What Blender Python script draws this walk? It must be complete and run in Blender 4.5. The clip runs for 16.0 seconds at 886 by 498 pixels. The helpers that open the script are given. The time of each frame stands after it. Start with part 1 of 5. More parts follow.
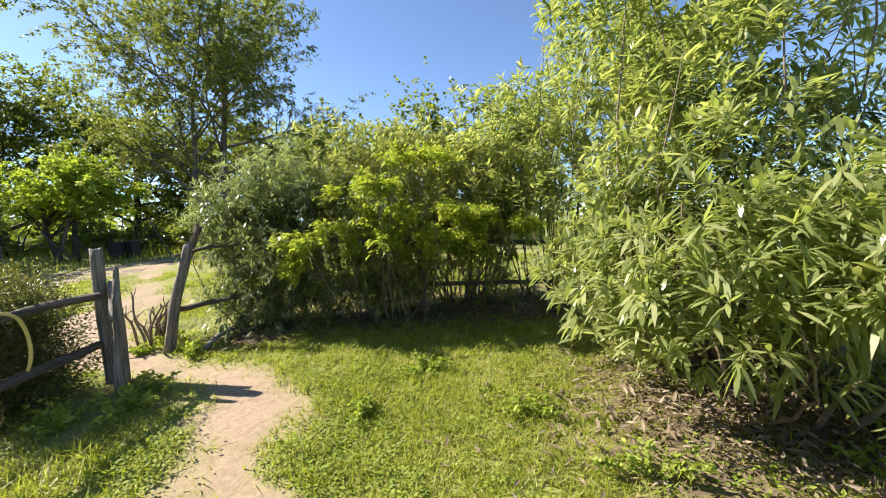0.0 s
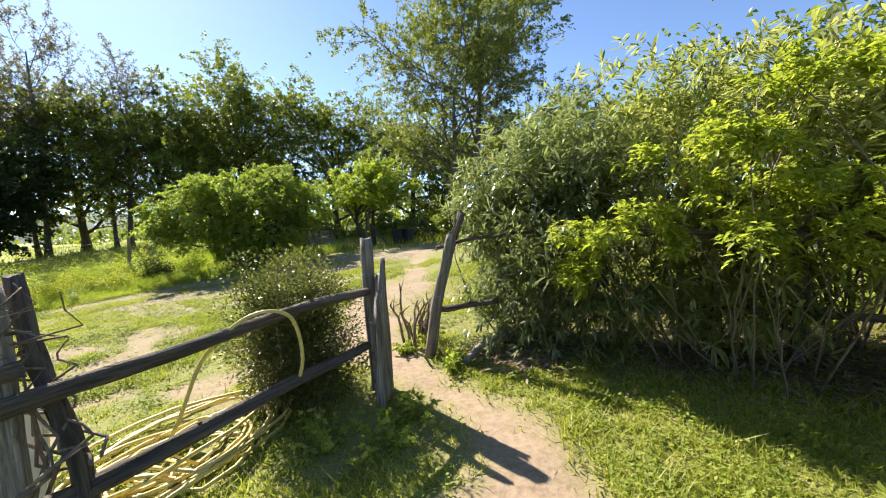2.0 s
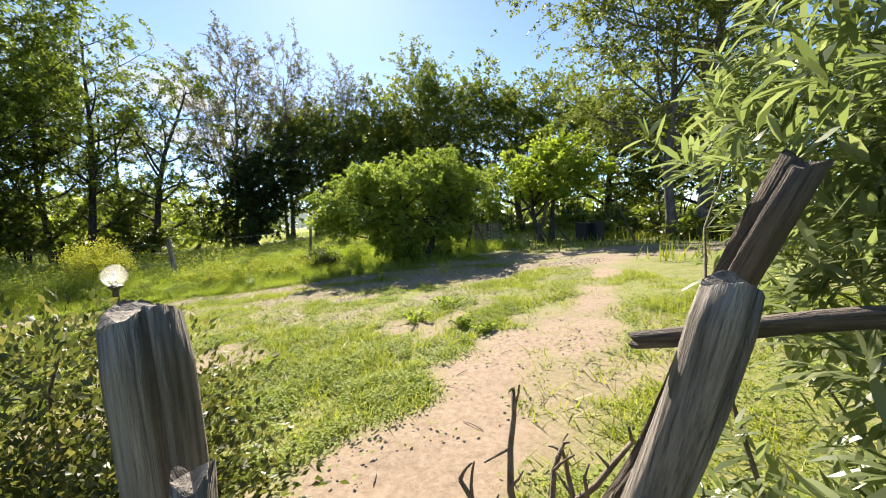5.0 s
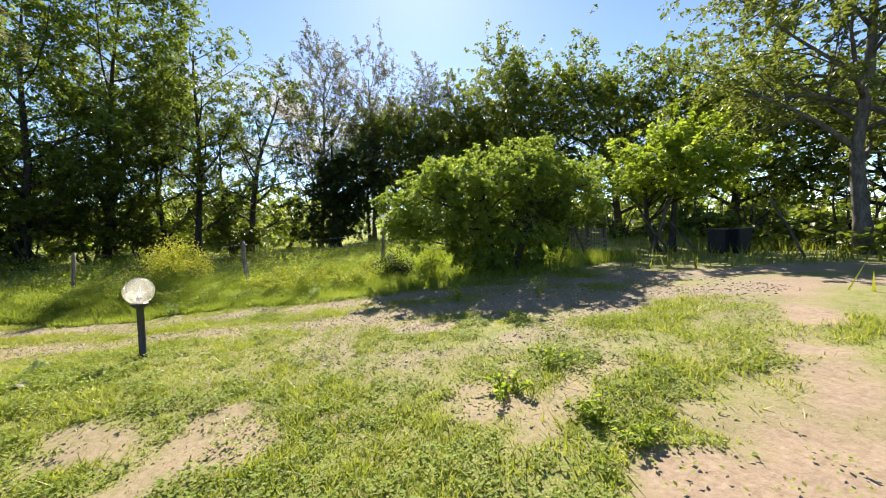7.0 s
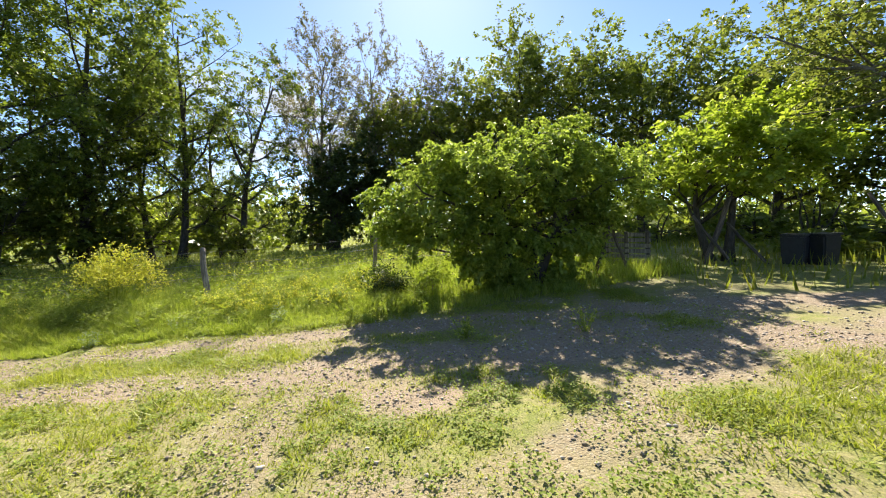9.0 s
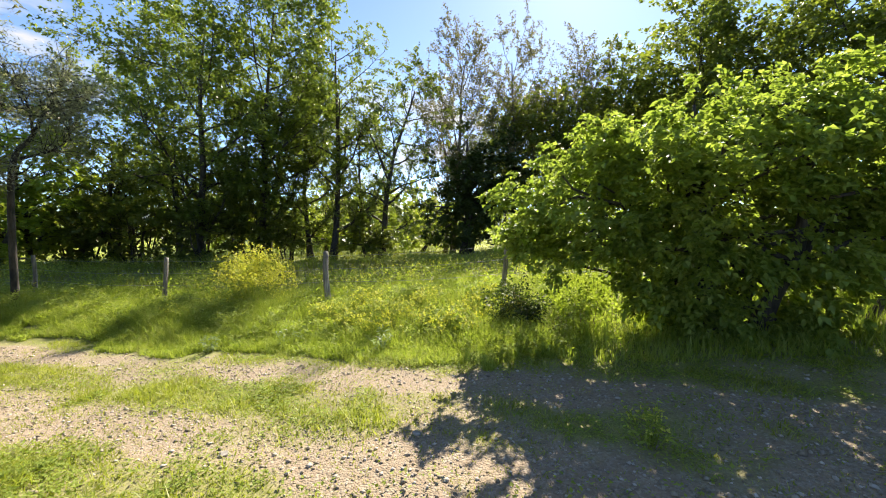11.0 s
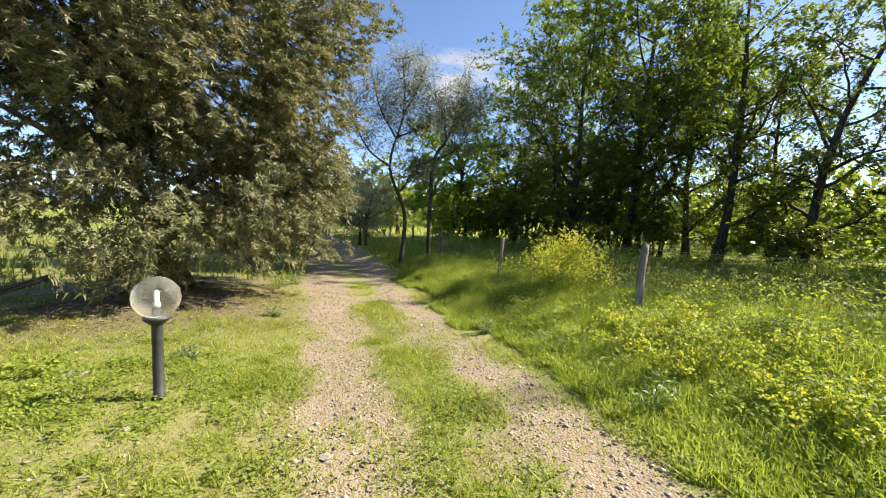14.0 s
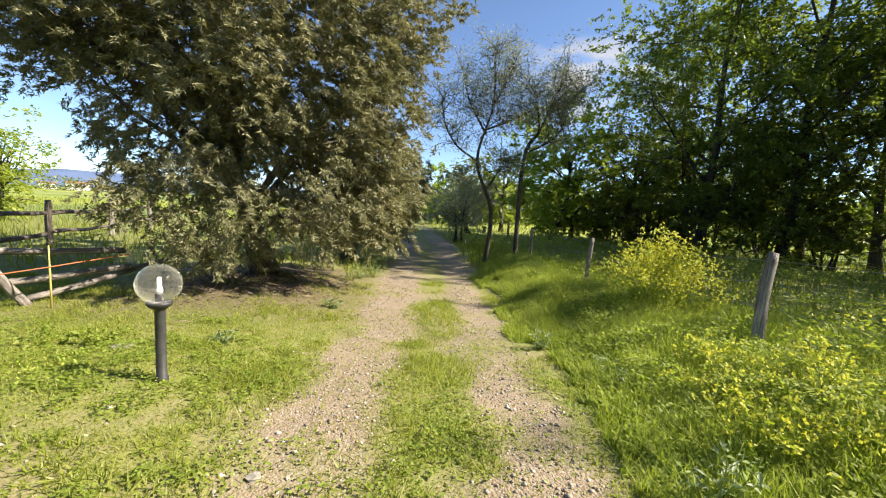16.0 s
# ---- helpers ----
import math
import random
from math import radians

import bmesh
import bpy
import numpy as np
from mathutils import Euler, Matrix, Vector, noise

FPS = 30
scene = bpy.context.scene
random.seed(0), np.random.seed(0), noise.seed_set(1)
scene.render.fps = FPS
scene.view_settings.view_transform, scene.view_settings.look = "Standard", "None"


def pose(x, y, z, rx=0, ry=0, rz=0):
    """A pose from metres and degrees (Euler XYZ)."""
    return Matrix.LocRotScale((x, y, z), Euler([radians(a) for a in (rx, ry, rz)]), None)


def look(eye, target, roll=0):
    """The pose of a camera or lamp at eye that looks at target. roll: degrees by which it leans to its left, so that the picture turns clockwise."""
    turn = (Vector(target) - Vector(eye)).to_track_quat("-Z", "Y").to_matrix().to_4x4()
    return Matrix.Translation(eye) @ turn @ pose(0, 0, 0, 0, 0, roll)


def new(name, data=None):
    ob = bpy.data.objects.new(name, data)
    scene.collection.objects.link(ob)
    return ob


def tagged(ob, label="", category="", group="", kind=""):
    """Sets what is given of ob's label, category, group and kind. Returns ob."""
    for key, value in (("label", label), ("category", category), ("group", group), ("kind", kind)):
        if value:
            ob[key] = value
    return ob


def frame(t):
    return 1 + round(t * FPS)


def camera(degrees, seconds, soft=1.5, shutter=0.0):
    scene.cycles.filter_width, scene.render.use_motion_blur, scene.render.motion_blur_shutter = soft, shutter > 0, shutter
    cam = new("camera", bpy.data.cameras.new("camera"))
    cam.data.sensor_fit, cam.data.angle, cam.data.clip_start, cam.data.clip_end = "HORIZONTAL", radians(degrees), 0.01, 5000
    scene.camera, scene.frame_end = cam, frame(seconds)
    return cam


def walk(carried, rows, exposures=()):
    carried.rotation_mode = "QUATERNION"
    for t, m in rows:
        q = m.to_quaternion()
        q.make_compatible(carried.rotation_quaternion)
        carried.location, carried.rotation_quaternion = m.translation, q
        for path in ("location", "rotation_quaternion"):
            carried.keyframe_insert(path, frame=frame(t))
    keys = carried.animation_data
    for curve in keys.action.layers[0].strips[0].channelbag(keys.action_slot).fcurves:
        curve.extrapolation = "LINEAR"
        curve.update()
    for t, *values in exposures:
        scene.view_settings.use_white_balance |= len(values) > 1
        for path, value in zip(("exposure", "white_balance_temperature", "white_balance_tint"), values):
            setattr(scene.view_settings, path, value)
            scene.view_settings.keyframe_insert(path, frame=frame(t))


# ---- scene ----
cam = camera(98.8, 16.0, soft=1.1)
METRES, EYE, TILT, LEAN, TURN = 12.6, 1.5, 4.5, -0.7, 0.0
ROWS = [
    (0.0, 0.0, 0.0, 0.0, -0.43, -8.08, 3.05),
    (0.5, -0.0159, 0.021, -0.0016, 9.87, -8.15, 3.93),
    (1.0, -0.033, 0.0425, -0.0028, 20.25, -7.51, 4.72),
    (1.5, -0.0509, 0.0669, -0.004, 28.43, -7.01, 5.3),
    (2.0, -0.0684, 0.0958, -0.0067, 33.97, -7.02, 5.65),
    (2.5, -0.0864, 0.1271, -0.0109, 39.84, -6.87, 5.91),
    (3.0, -0.1031, 0.1603, -0.0118, 43.63, -6.96, 6.02),
    (3.5, -0.1208, 0.1916, -0.0124, 47.18, -7.0, 6.03),
    (4.0, -0.1416, 0.22, -0.0148, 51.4, -6.64, 6.11),
    (4.5, -0.1658, 0.2473, -0.017, 55.94, -6.09, 6.12),
    (5.0, -0.1917, 0.2696, -0.0174, 62.27, -5.34, 6.05),
    (7.5, -0.3539, 0.3275, -0.0116, 74.82, -3.89, 5.64),
    (8.0, -0.3905, 0.34, -0.011, 74.81, -3.87, 5.6),
    (10.5, -0.5684, 0.3801, -0.0037, 86.98, -2.51, 4.97),
    (11.0, -0.5977, 0.3816, -0.0017, 96.11, -1.76, 4.34),
    (11.5, -0.6245, 0.3875, -0.0021, 106.69, -1.13, 3.53),
    (12.0, -0.649, 0.3924, -0.0041, 117.08, -0.85, 2.55),
    (12.5, -0.6736, 0.3985, -0.0053, 126.3, -0.74, 1.69),
    (13.0, -0.7002, 0.4041, -0.0076, 135.07, -0.76, 0.8),
    (13.5, -0.727, 0.4059, -0.0114, 143.76, -0.9, -0.15),
    (14.0, -0.7563, 0.408, -0.013, 151.12, -0.91, -0.85),
    (14.5, -0.7844, 0.4043, -0.013, 156.28, -1.22, -1.42),
    (15.0, -0.8091, 0.3983, -0.011, 161.19, -1.51, -1.94),
    (15.5, -0.8294, 0.3951, -0.0107, 165.27, -1.67, -2.38),
    (16.0, -0.8361, 0.3945, -0.0105, 168.25, -1.8, -2.8),
]
walk(cam, [(t, pose(0, 0, EYE, TILT, LEAN, TURN) @ pose(METRES * x, METRES * y, METRES * z, 90 + pitch, roll, yaw)) for t, x, y, z, yaw, pitch, roll in ROWS],
     exposures=[(0.0, 1.44, 6900, 11), (5.0, 1.4, 6900, 11), (7.5, 1.27, 6900, 11), (10.5, 1.52, 7000, 11), (13.5, 1.38, 7000, 11), (16.0, 1.3, 7000, 11)])

# ---- world, sun ----
SUN_YAW, SUN_ELEV = 77.0, 38.5
sun_dir = Vector((-math.sin(radians(SUN_YAW)) * math.cos(radians(SUN_ELEV)), math.cos(radians(SUN_YAW)) * math.cos(radians(SUN_ELEV)), math.sin(radians(SUN_ELEV))))
world = bpy.data.worlds.new("world")
scene.world = world
world.use_nodes = True
wn, wl = world.node_tree.nodes, world.node_tree.links
sky = wn.new("ShaderNodeTexSky")
sky.sky_type, sky.sun_disc = "NISHITA", False
sky.sun_elevation, sky.sun_rotation = radians(SUN_ELEV), radians(-SUN_YAW)
sky.air_density, sky.dust_density, sky.ozone_density = 0.75, 0.3, 4.0
sky.altitude = 1200
wl.new(sky.outputs[0], wn["Background"].inputs[0])
wn["Background"].inputs[1].default_value = 0.11
sun = new("sun", bpy.data.lights.new("sun", "SUN"))
sun.data.energy, sun.data.angle, sun.data.color = 4.9, radians(0.55), (1.0, 0.94, 0.84)
sun.matrix_world = look(sun_dir * 60, (0, 0, 0))


# ---- small tools ----
def sstep(a, b, v):
    k = np.clip((v - a) / (b - a), 0, 1)
    return k * k * (3 - 2 * k)


def lattice(ix, iy, seed):
    n = (ix * 374761393 + iy * 668265263 + seed * 974634777) & 0xFFFFFFFF
    n = ((n ^ (n >> 13)) * 1274126177) & 0xFFFFFFFF
    return ((n ^ (n >> 16)) & 0xFFFF) / 65535.0


def vnoise(x, y, size, seed=0):
    """Smooth value noise, 0 to 1."""
    u, v = np.asarray(x) / size, np.asarray(y) / size
    iu, iv = np.floor(u).astype(np.int64), np.floor(v).astype(np.int64)
    fu, fv = u - iu, v - iv
    fu, fv = fu * fu * (3 - 2 * fu), fv * fv * (3 - 2 * fv)
    a, b = lattice(iu, iv, seed), lattice(iu + 1, iv, seed)
    c, d = lattice(iu, iv + 1, seed), lattice(iu + 1, iv + 1, seed)
    return (a * (1 - fu) + b * fu) * (1 - fv) + (c * (1 - fu) + d * fu) * fv


def fbm(x, y, size, seed=0):
    return 0.55 * vnoise(x, y, size, seed) + 0.28 * vnoise(x, y, size / 2.1, seed + 5) + 0.17 * vnoise(x, y, size / 4.3, seed + 9)


def height(x, y):
    """The ground: a slope that levels off at both ends, with a hump by the lamp and banks at the conifer and the fence."""
    x, y = np.asarray(x, float), np.asarray(y, float)
    low = np.where(y < 0.5, -0.5 + 1.0 / (1.0 + np.clip(0.5 - y, 0, 1e6)), y)
    yy = np.where(low > 9, 9 + 2.5 * np.tanh((low - 9) / 2.5), low)
    z = 0.0787 * yy + 0.0122 * np.clip(x, -16, 6)
    z = z + 0.19 * np.exp(-((x + 8.2) / 1.7) ** 2 - ((y - 1.3) / 1.7) ** 2)
    z = z + 0.26 * np.exp(-((x + 8.4) / 2.0) ** 2 - ((y + 3.0) / 2.6) ** 2)
    z = z + 0.22 * sstep(-12.9, -14.6, x)
    near = np.exp(-((x + 6) / 14) ** 4 - ((y - 2) / 14) ** 4)
    return z + near * (0.05 * (fbm(x, y, 0.9, 3) - 0.5) + 0.02 * (vnoise(x, y, 0.22, 8) - 0.5))


def hz(x, y):
    return float(height(x, y))


def line_distance(x, y, pts):
    """Distance to a polyline, and the signed side offset."""
    best = np.full(np.shape(x), 1e9)
    side = np.zeros(np.shape(x))
    for (ax, ay), (bx, by) in zip(pts[:-1], pts[1:]):
        dx, dy = bx - ax, by - ay
        k = np.clip(((x - ax) * dx + (y - ay) * dy) / (dx * dx + dy * dy), 0, 1)
        ex, ey = x - ax - k * dx, y - ay - k * dy
        d = np.hypot(ex, ey)
        s = np.sign(dx * ey - dy * ex) * d
        side = np.where(d < best, s, side)
        best = np.minimum(best, d)
    return best, side


FOOTPATH = [(-0.35, 0.2), (-0.95, 1.6), (-1.62, 2.9), (-2.05, 3.35), (-3.0, 3.75), (-4.2, 4.15), (-5.0, 5.2), (-5.6, 6.9), (-6.9, 8.8), (-8.2, 10.5)]
TRACK = [(-15.5, -34), (-14.1, -22), (-13.2, -11), (-11.95, -2.6), (-10.95, 3.1), (-10.2, 6.0), (-8.9, 9.5), (-7.2, 13.5), (-5.0, 19)]


def soils(x, y):
    """How far the ground is sandy path, gravel, and leaf litter: 0 to 1 each."""
    rough = fbm(x, y, 0.55, 21) - 0.5
    d, _ = line_distance(x, y, FOOTPATH)
    wide = 0.17 + 0.42 * np.exp(-((x + 4.1) / 0.9) ** 2) + 0.06 * sstep(-3.0, -5.5, x)
    sand = sstep(0.2, -0.2, d - wide + 1.0 * rough)
    d2, s2 = line_distance(x, y, TRACK)
    rut = np.maximum(np.exp(-((s2 - 0.66) / 0.36) ** 4), np.exp(-((s2 + 0.72) / 0.42) ** 4))
    grit = rut * (0.55 + 0.45 * sstep(-0.2, 0.1, rough + 0.1)) + 0.55 * sstep(1.7, 0.9, d2) * sstep(-0.06, 0.16, rough)
    clearing = np.exp(-((x + 9.4) / 2.3) ** 4 - ((y - 6.6) / 3.6) ** 4)
    grit = np.maximum(grit, clearing * sstep(-0.18, 0.14, rough + 0.1 * (fbm(x, y, 2.0, 33) - 0.5)))
    patch = sstep(0.52, 0.64, fbm(x, y, 1.1, 41) + 0.5 * rough) * np.exp(-((x + 5.6) / 3.6) ** 4 - ((y - 3.6) / 3.4) ** 4)
    sand = np.maximum(sand, 0.8 * patch)
    under = np.exp(-((x - 2.3) / 1.5) ** 4 - ((y - 2.5) / 1.1) ** 4)
    under = np.maximum(under, 0.85 * np.exp(-((x - 0.6) / 3.0) ** 4 - ((y - 5.2) / 1.0) ** 4))
    under = np.maximum(under, 0.95 * np.exp(-((x + 8.5) / 2.3) ** 4 - ((y + 2.7) / 2.3) ** 4))
    under = np.maximum(under, 0.7 * np.exp(-((x + 2.2) / 0.5) ** 2 - ((y - 4.45) / 0.4) ** 2))
    return np.clip(sand, 0, 1), np.clip(grit, 0, 1), np.clip(under * sstep(-0.25, 0.1, rough + 0.2), 0, 1)


def fast_mesh(name, verts, tris, smooth=False):
    me = bpy.data.meshes.new(name)
    verts, tris = np.asarray(verts, np.float32), np.asarray(tris, np.int32)
    me.vertices.add(len(verts))
    me.vertices.foreach_set("co", verts.ravel())
    me.loops.add(tris.size)
    me.loops.foreach_set("vertex_index", tris.ravel())
    me.polygons.add(len(tris))
    me.polygons.foreach_set("loop_start", np.arange(0, tris.size, 3, dtype=np.int32))
    if smooth:
        me.polygons.foreach_set("use_smooth", np.ones(len(tris), dtype=bool))
    me.update(calc_edges=True)
    return me


def thing(name, at, label, category, group="", kind=""):
    """An Empty at a thing's base."""
    ob = new(name)
    ob.empty_display_size = 0.1
    ob.matrix_world = at if isinstance(at, Matrix) else Matrix.Translation(at)
    return tagged(ob, label, category, group, kind)


def part(name, data, material, parent, label="", m=None):
    """A mesh (or bmesh) as ONE object under a thing; m is its pose in the world."""
    if isinstance(data, bmesh.types.BMesh):
        me = bpy.data.meshes.new(name)
        data.to_mesh(me)
        data.free()
        data = me
    if not data.materials:
        data.materials.append(material)
    ob = new(name, data)
    ob.parent = parent
    base = parent.matrix_basis if parent.parent is None else parent.parent.matrix_basis @ parent.matrix_basis
    ob.matrix_basis = base.inverted() @ (m or Matrix.Identity(4))
    return tagged(ob, label)


def solo(name, data, material, label, category, m=None, group="", kind=""):
    """A thing of one mesh."""
    if isinstance(data, bmesh.types.BMesh):
        me = bpy.data.meshes.new(name)
        data.to_mesh(me)
        data.free()
        data = me
    data.materials.append(material)
    ob = new(name, data)
    ob.matrix_world = m or Matrix.Identity(4)
    return tagged(ob, label, category, group, kind)


def merge(pieces):
    """Joins (verts, tris) pairs."""
    vs, ts, n = [], [], 0
    for v, t in pieces:
        vs.append(v)
        ts.append(np.asarray(t) + n)
        n += len(v)
    return np.concatenate(vs), np.concatenate(ts)


def unit(v):
    return v / np.maximum(np.linalg.norm(v, axis=-1, keepdims=True), 1e-9)


def tube(points, radii, sides=6):
    """A closed tapered tube along points."""
    p = np.asarray(points, float)
    r = np.asarray(radii, float)
    n = len(p)
    tang = unit(np.gradient(p, axis=0))
    ref = np.array([0.31, 0.17, 0.93]) if abs(tang[:, 2]).mean() < 0.8 else np.array([0.95, 0.3, 0.05])
    a = unit(np.cross(tang, ref))
    b = np.cross(tang, a)
    ang = np.arange(sides) * 2 * np.pi / sides
    ring = a[:, None] * np.cos(ang)[None, :, None] + b[:, None] * np.sin(ang)[None, :, None]
    v = np.concatenate([(p[:, None] + ring * r[:, None, None]).reshape(-1, 3), p[:1], p[-1:]])
    t = []
    for i in range(n - 1):
        for k in range(sides):
            q = (k + 1) % sides
            t += [(i * sides + k, i * sides + q, (i + 1) * sides + q), (i * sides + k, (i + 1) * sides + q, (i + 1) * sides + k)]
    for k in range(sides):
        q = (k + 1) % sides
        t += [(n * sides, q, k), (n * sides + 1, (n - 1) * sides + k, (n - 1) * sides + q)]
    return v, np.array(t)


def curve_between(a, b, bow, rng, n=6):
    """A bowed path from a to b with some wobble."""
    a, b = np.asarray(a, float), np.asarray(b, float)
    k = np.linspace(0, 1, n)[:, None]
    p = a + (b - a) * k
    size = np.linalg.norm(b - a)
    side = rng.normal(size=3) * size * 0.07
    p = p + np.sin(k * np.pi) * (np.array([0, 0, bow * size]) + side)
    p[1:-1] += rng.normal(size=(n - 2, 3)) * size * (0.02 if n < 9 else 0.006)
    return p


def leaves(base, way, length, width, rng, fold=0.18, long=False, droop=0.0, flat=0.0, simple=False):
    """Folded leaves: a lozenge of two triangles, or a lance of four that droops. flat: how far they lie level."""
    n = len(base)
    way = unit(way)
    up = unit(rng.normal(size=(n, 3)) * (1 - flat) + np.array([0, 0, 1.0]) * (0.25 + 2 * flat))
    side = unit(np.cross(way, up))
    top = np.cross(side, way)
    le, wi = np.broadcast_to(length, n)[:, None], np.broadcast_to(width, n)[:, None]
    if simple:
        v = np.stack([base - side * wi * 0.5, base + side * wi * 0.5, base + way * le - np.array([0, 0, 1.0]) * droop * le], 1)
        t = np.array([[0, 1, 2]])
    elif not long:
        mid = base + way * le * 0.45 - top * wi * fold
        tip = base + way * le - np.array([0, 0, 1.0]) * droop * le
        v = np.stack([base, mid + side * wi * 0.5 + top * wi * fold * 2, tip, mid - side * wi * 0.5 + top * wi * fold * 2], 1)
        t = np.array([[0, 1, 2], [0, 2, 3]])
    else:
        down = np.array([0, 0, -1.0]) * droop
        a = base + way * le * 0.33 + down * le * 0.1
        b = base + way * le * 0.7 + down * le * 0.42
        tip = base + way * le + down * le * 0.95
        v = np.stack([base, a + side * wi * 0.45, a - side * wi * 0.45, b + side * wi * 0.4, b - side * wi * 0.4, tip], 1)
        t = np.array([[0, 1, 2], [1, 3, 2], [2, 3, 4], [3, 5, 4]])
    k = v.shape[1]
    tris = (t[None] + (np.arange(n) * k)[:, None, None]).reshape(-1, 3)
    return v.reshape(-1, 3), tris


# ---- materials ----
def material(name):
    m = bpy.data.materials.new(name)
    m.use_nodes = True
    return m, m.node_tree.nodes, m.node_tree.links, m.node_tree.nodes["Principled BSDF"]


def ramp(n, l, source, stops):
    r = n.new("ShaderNodeValToRGB")
    e = r.color_ramp.elements
    while len(e) < len(stops):
        e.new(0.5)
    for s, (p, c) in zip(e, stops):
        s.position, s.color = p, (*c, 1)
    l.new(source, r.inputs[0])
    return r.outputs[0]


def noise_node(n, l, scale, detail=4, vector=None, rough=0.55):
    k = n.new("ShaderNodeTexNoise")
    k.inputs["Scale"].default_value, k.inputs["Detail"].default_value, k.inputs["Roughness"].default_value = scale, detail, rough
    if vector:
        l.new(vector, k.inputs["Vector"])
    return k.outputs[0]


def mix_colour(n, l, factor, a, b, kind="MIX"):
    k = n.new("ShaderNodeMix")
    k.data_type, k.blend_type = "RGBA", kind
    for socket, value in ((k.inputs[0], factor), (k.inputs[6], a), (k.inputs[7], b)):
        if isinstance(value, bpy.types.NodeSocket):
            l.new(value, socket)
        elif isinstance(value, (int, float)):
            socket.default_value = value
        else:
            socket.default_value = (*value, 1)
    return k.outputs[2]


def leaf_material(name, dark, mid, light, shine=0.45, through_leaf=0.4, glow=(1.8, 1.9, 0.6), spread=0.5):
    """Leaves: colour by leaf and by bough, gloss, and light that comes through them."""
    m, n, l, p = material(name)
    geo = n.new("ShaderNodeNewGeometry")
    where = noise_node(n, l, 0.9, 2, geo.outputs["Position"])
    mixv = n.new("ShaderNodeMath")
    mixv.operation = "MULTIPLY_ADD"
    l.new(geo.outputs["Random Per Island"], mixv.inputs[0])
    mixv.inputs[1].default_value = spread
    half = n.new("ShaderNodeMath")
    half.operation = "MULTIPLY"
    l.new(where, half.inputs[0])
    half.inputs[1].default_value = 1 - spread
    l.new(half.outputs[0], mixv.inputs[2])
    c = ramp(n, l, mixv.outputs[0], [(0.15, dark), (0.5, mid), (0.85, light)])
    l.new(c, p.inputs["Base Color"])
    p.inputs["Roughness"].default_value = shine
    t = n.new("ShaderNodeBsdfTranslucent")
    l.new(mix_colour(n, l, 1.0, c, glow, "MULTIPLY"), t.inputs[0])
    mx = n.new("ShaderNodeMixShader")
    mx.inputs[0].default_value = through_leaf + 0.04
    l.new(p.outputs[0], mx.inputs[1])
    l.new(t.outputs[0], mx.inputs[2])
    l.new(mx.outputs[0], n["Material Output"].inputs[0])
    return m


def bark_material(name, dark, light, scale=14.0, stretch=0.16, bump=0.6):
    m, n, l, p = material(name)
    tc = n.new("ShaderNodeTexCoord")
    mp = n.new("ShaderNodeMapping")
    mp.inputs["Scale"].default_value = (1, 1, stretch)
    l.new(tc.outputs["Object"], mp.inputs[0])
    fine = noise_node(n, l, scale, 6, mp.outputs[0], 0.65)
    wide = noise_node(n, l, 2.5, 3, tc.outputs["Object"])
    mp2 = n.new("ShaderNodeMapping")
    mp2.inputs["Scale"].default_value = (1, 1, stretch * 0.35)
    l.new(tc.outputs["Object"], mp2.inputs[0])
    line = noise_node(n, l, scale * 3.5, 4, mp2.outputs[0], 0.7)
    c = ramp(n, l, fine, [(0.32, dark), (0.66, light)])
    c = mix_colour(n, l, ramp(n, l, line, [(0.36, (0.75, 0.75, 0.75)), (0.52, (0, 0, 0))]), c, dark)
    c = mix_colour(n, l, wide, c, mix_colour(n, l, 1.0, c, (0.62, 0.58, 0.55), "MULTIPLY"))
    l.new(c, p.inputs["Base Color"])
    p.inputs["Roughness"].default_value = 0.85
    b = n.new("ShaderNodeBump")
    b.inputs["Strength"].default_value, b.inputs["Distance"].default_value = bump, 0.02
    l.new(fine, b.inputs["Height"])
    b3 = n.new("ShaderNodeBump")
    b3.inputs["Strength"].default_value, b3.inputs["Distance"].default_value = bump, 0.008
    l.new(line, b3.inputs["Height"])
    l.new(b.outputs[0], b3.inputs["Normal"])
    l.new(b3.outputs[0], p.inputs["Normal"])
    return m


def plain_material(name, colour, rough=0.6, metal=0.0, vary=0.25, scale=12.0):
    m, n, l, p = material(name)
    tc = n.new("ShaderNodeTexCoord")
    k = noise_node(n, l, scale, 5, tc.outputs["Object"])
    l.new(ramp(n, l, k, [(0.3, tuple(c * (1 - vary) for c in colour)), (0.7, tuple(min(1, c * (1 + vary)) for c in colour))]), p.inputs["Base Color"])
    p.inputs["Roughness"].default_value, p.inputs["Metallic"].default_value = rough, metal
    b = n.new("ShaderNodeBump")
    b.inputs["Strength"].default_value, b.inputs["Distance"].default_value = 0.2, 0.004
    l.new(k, b.inputs["Height"])
    l.new(b.outputs[0], p.inputs["Normal"])
    return m


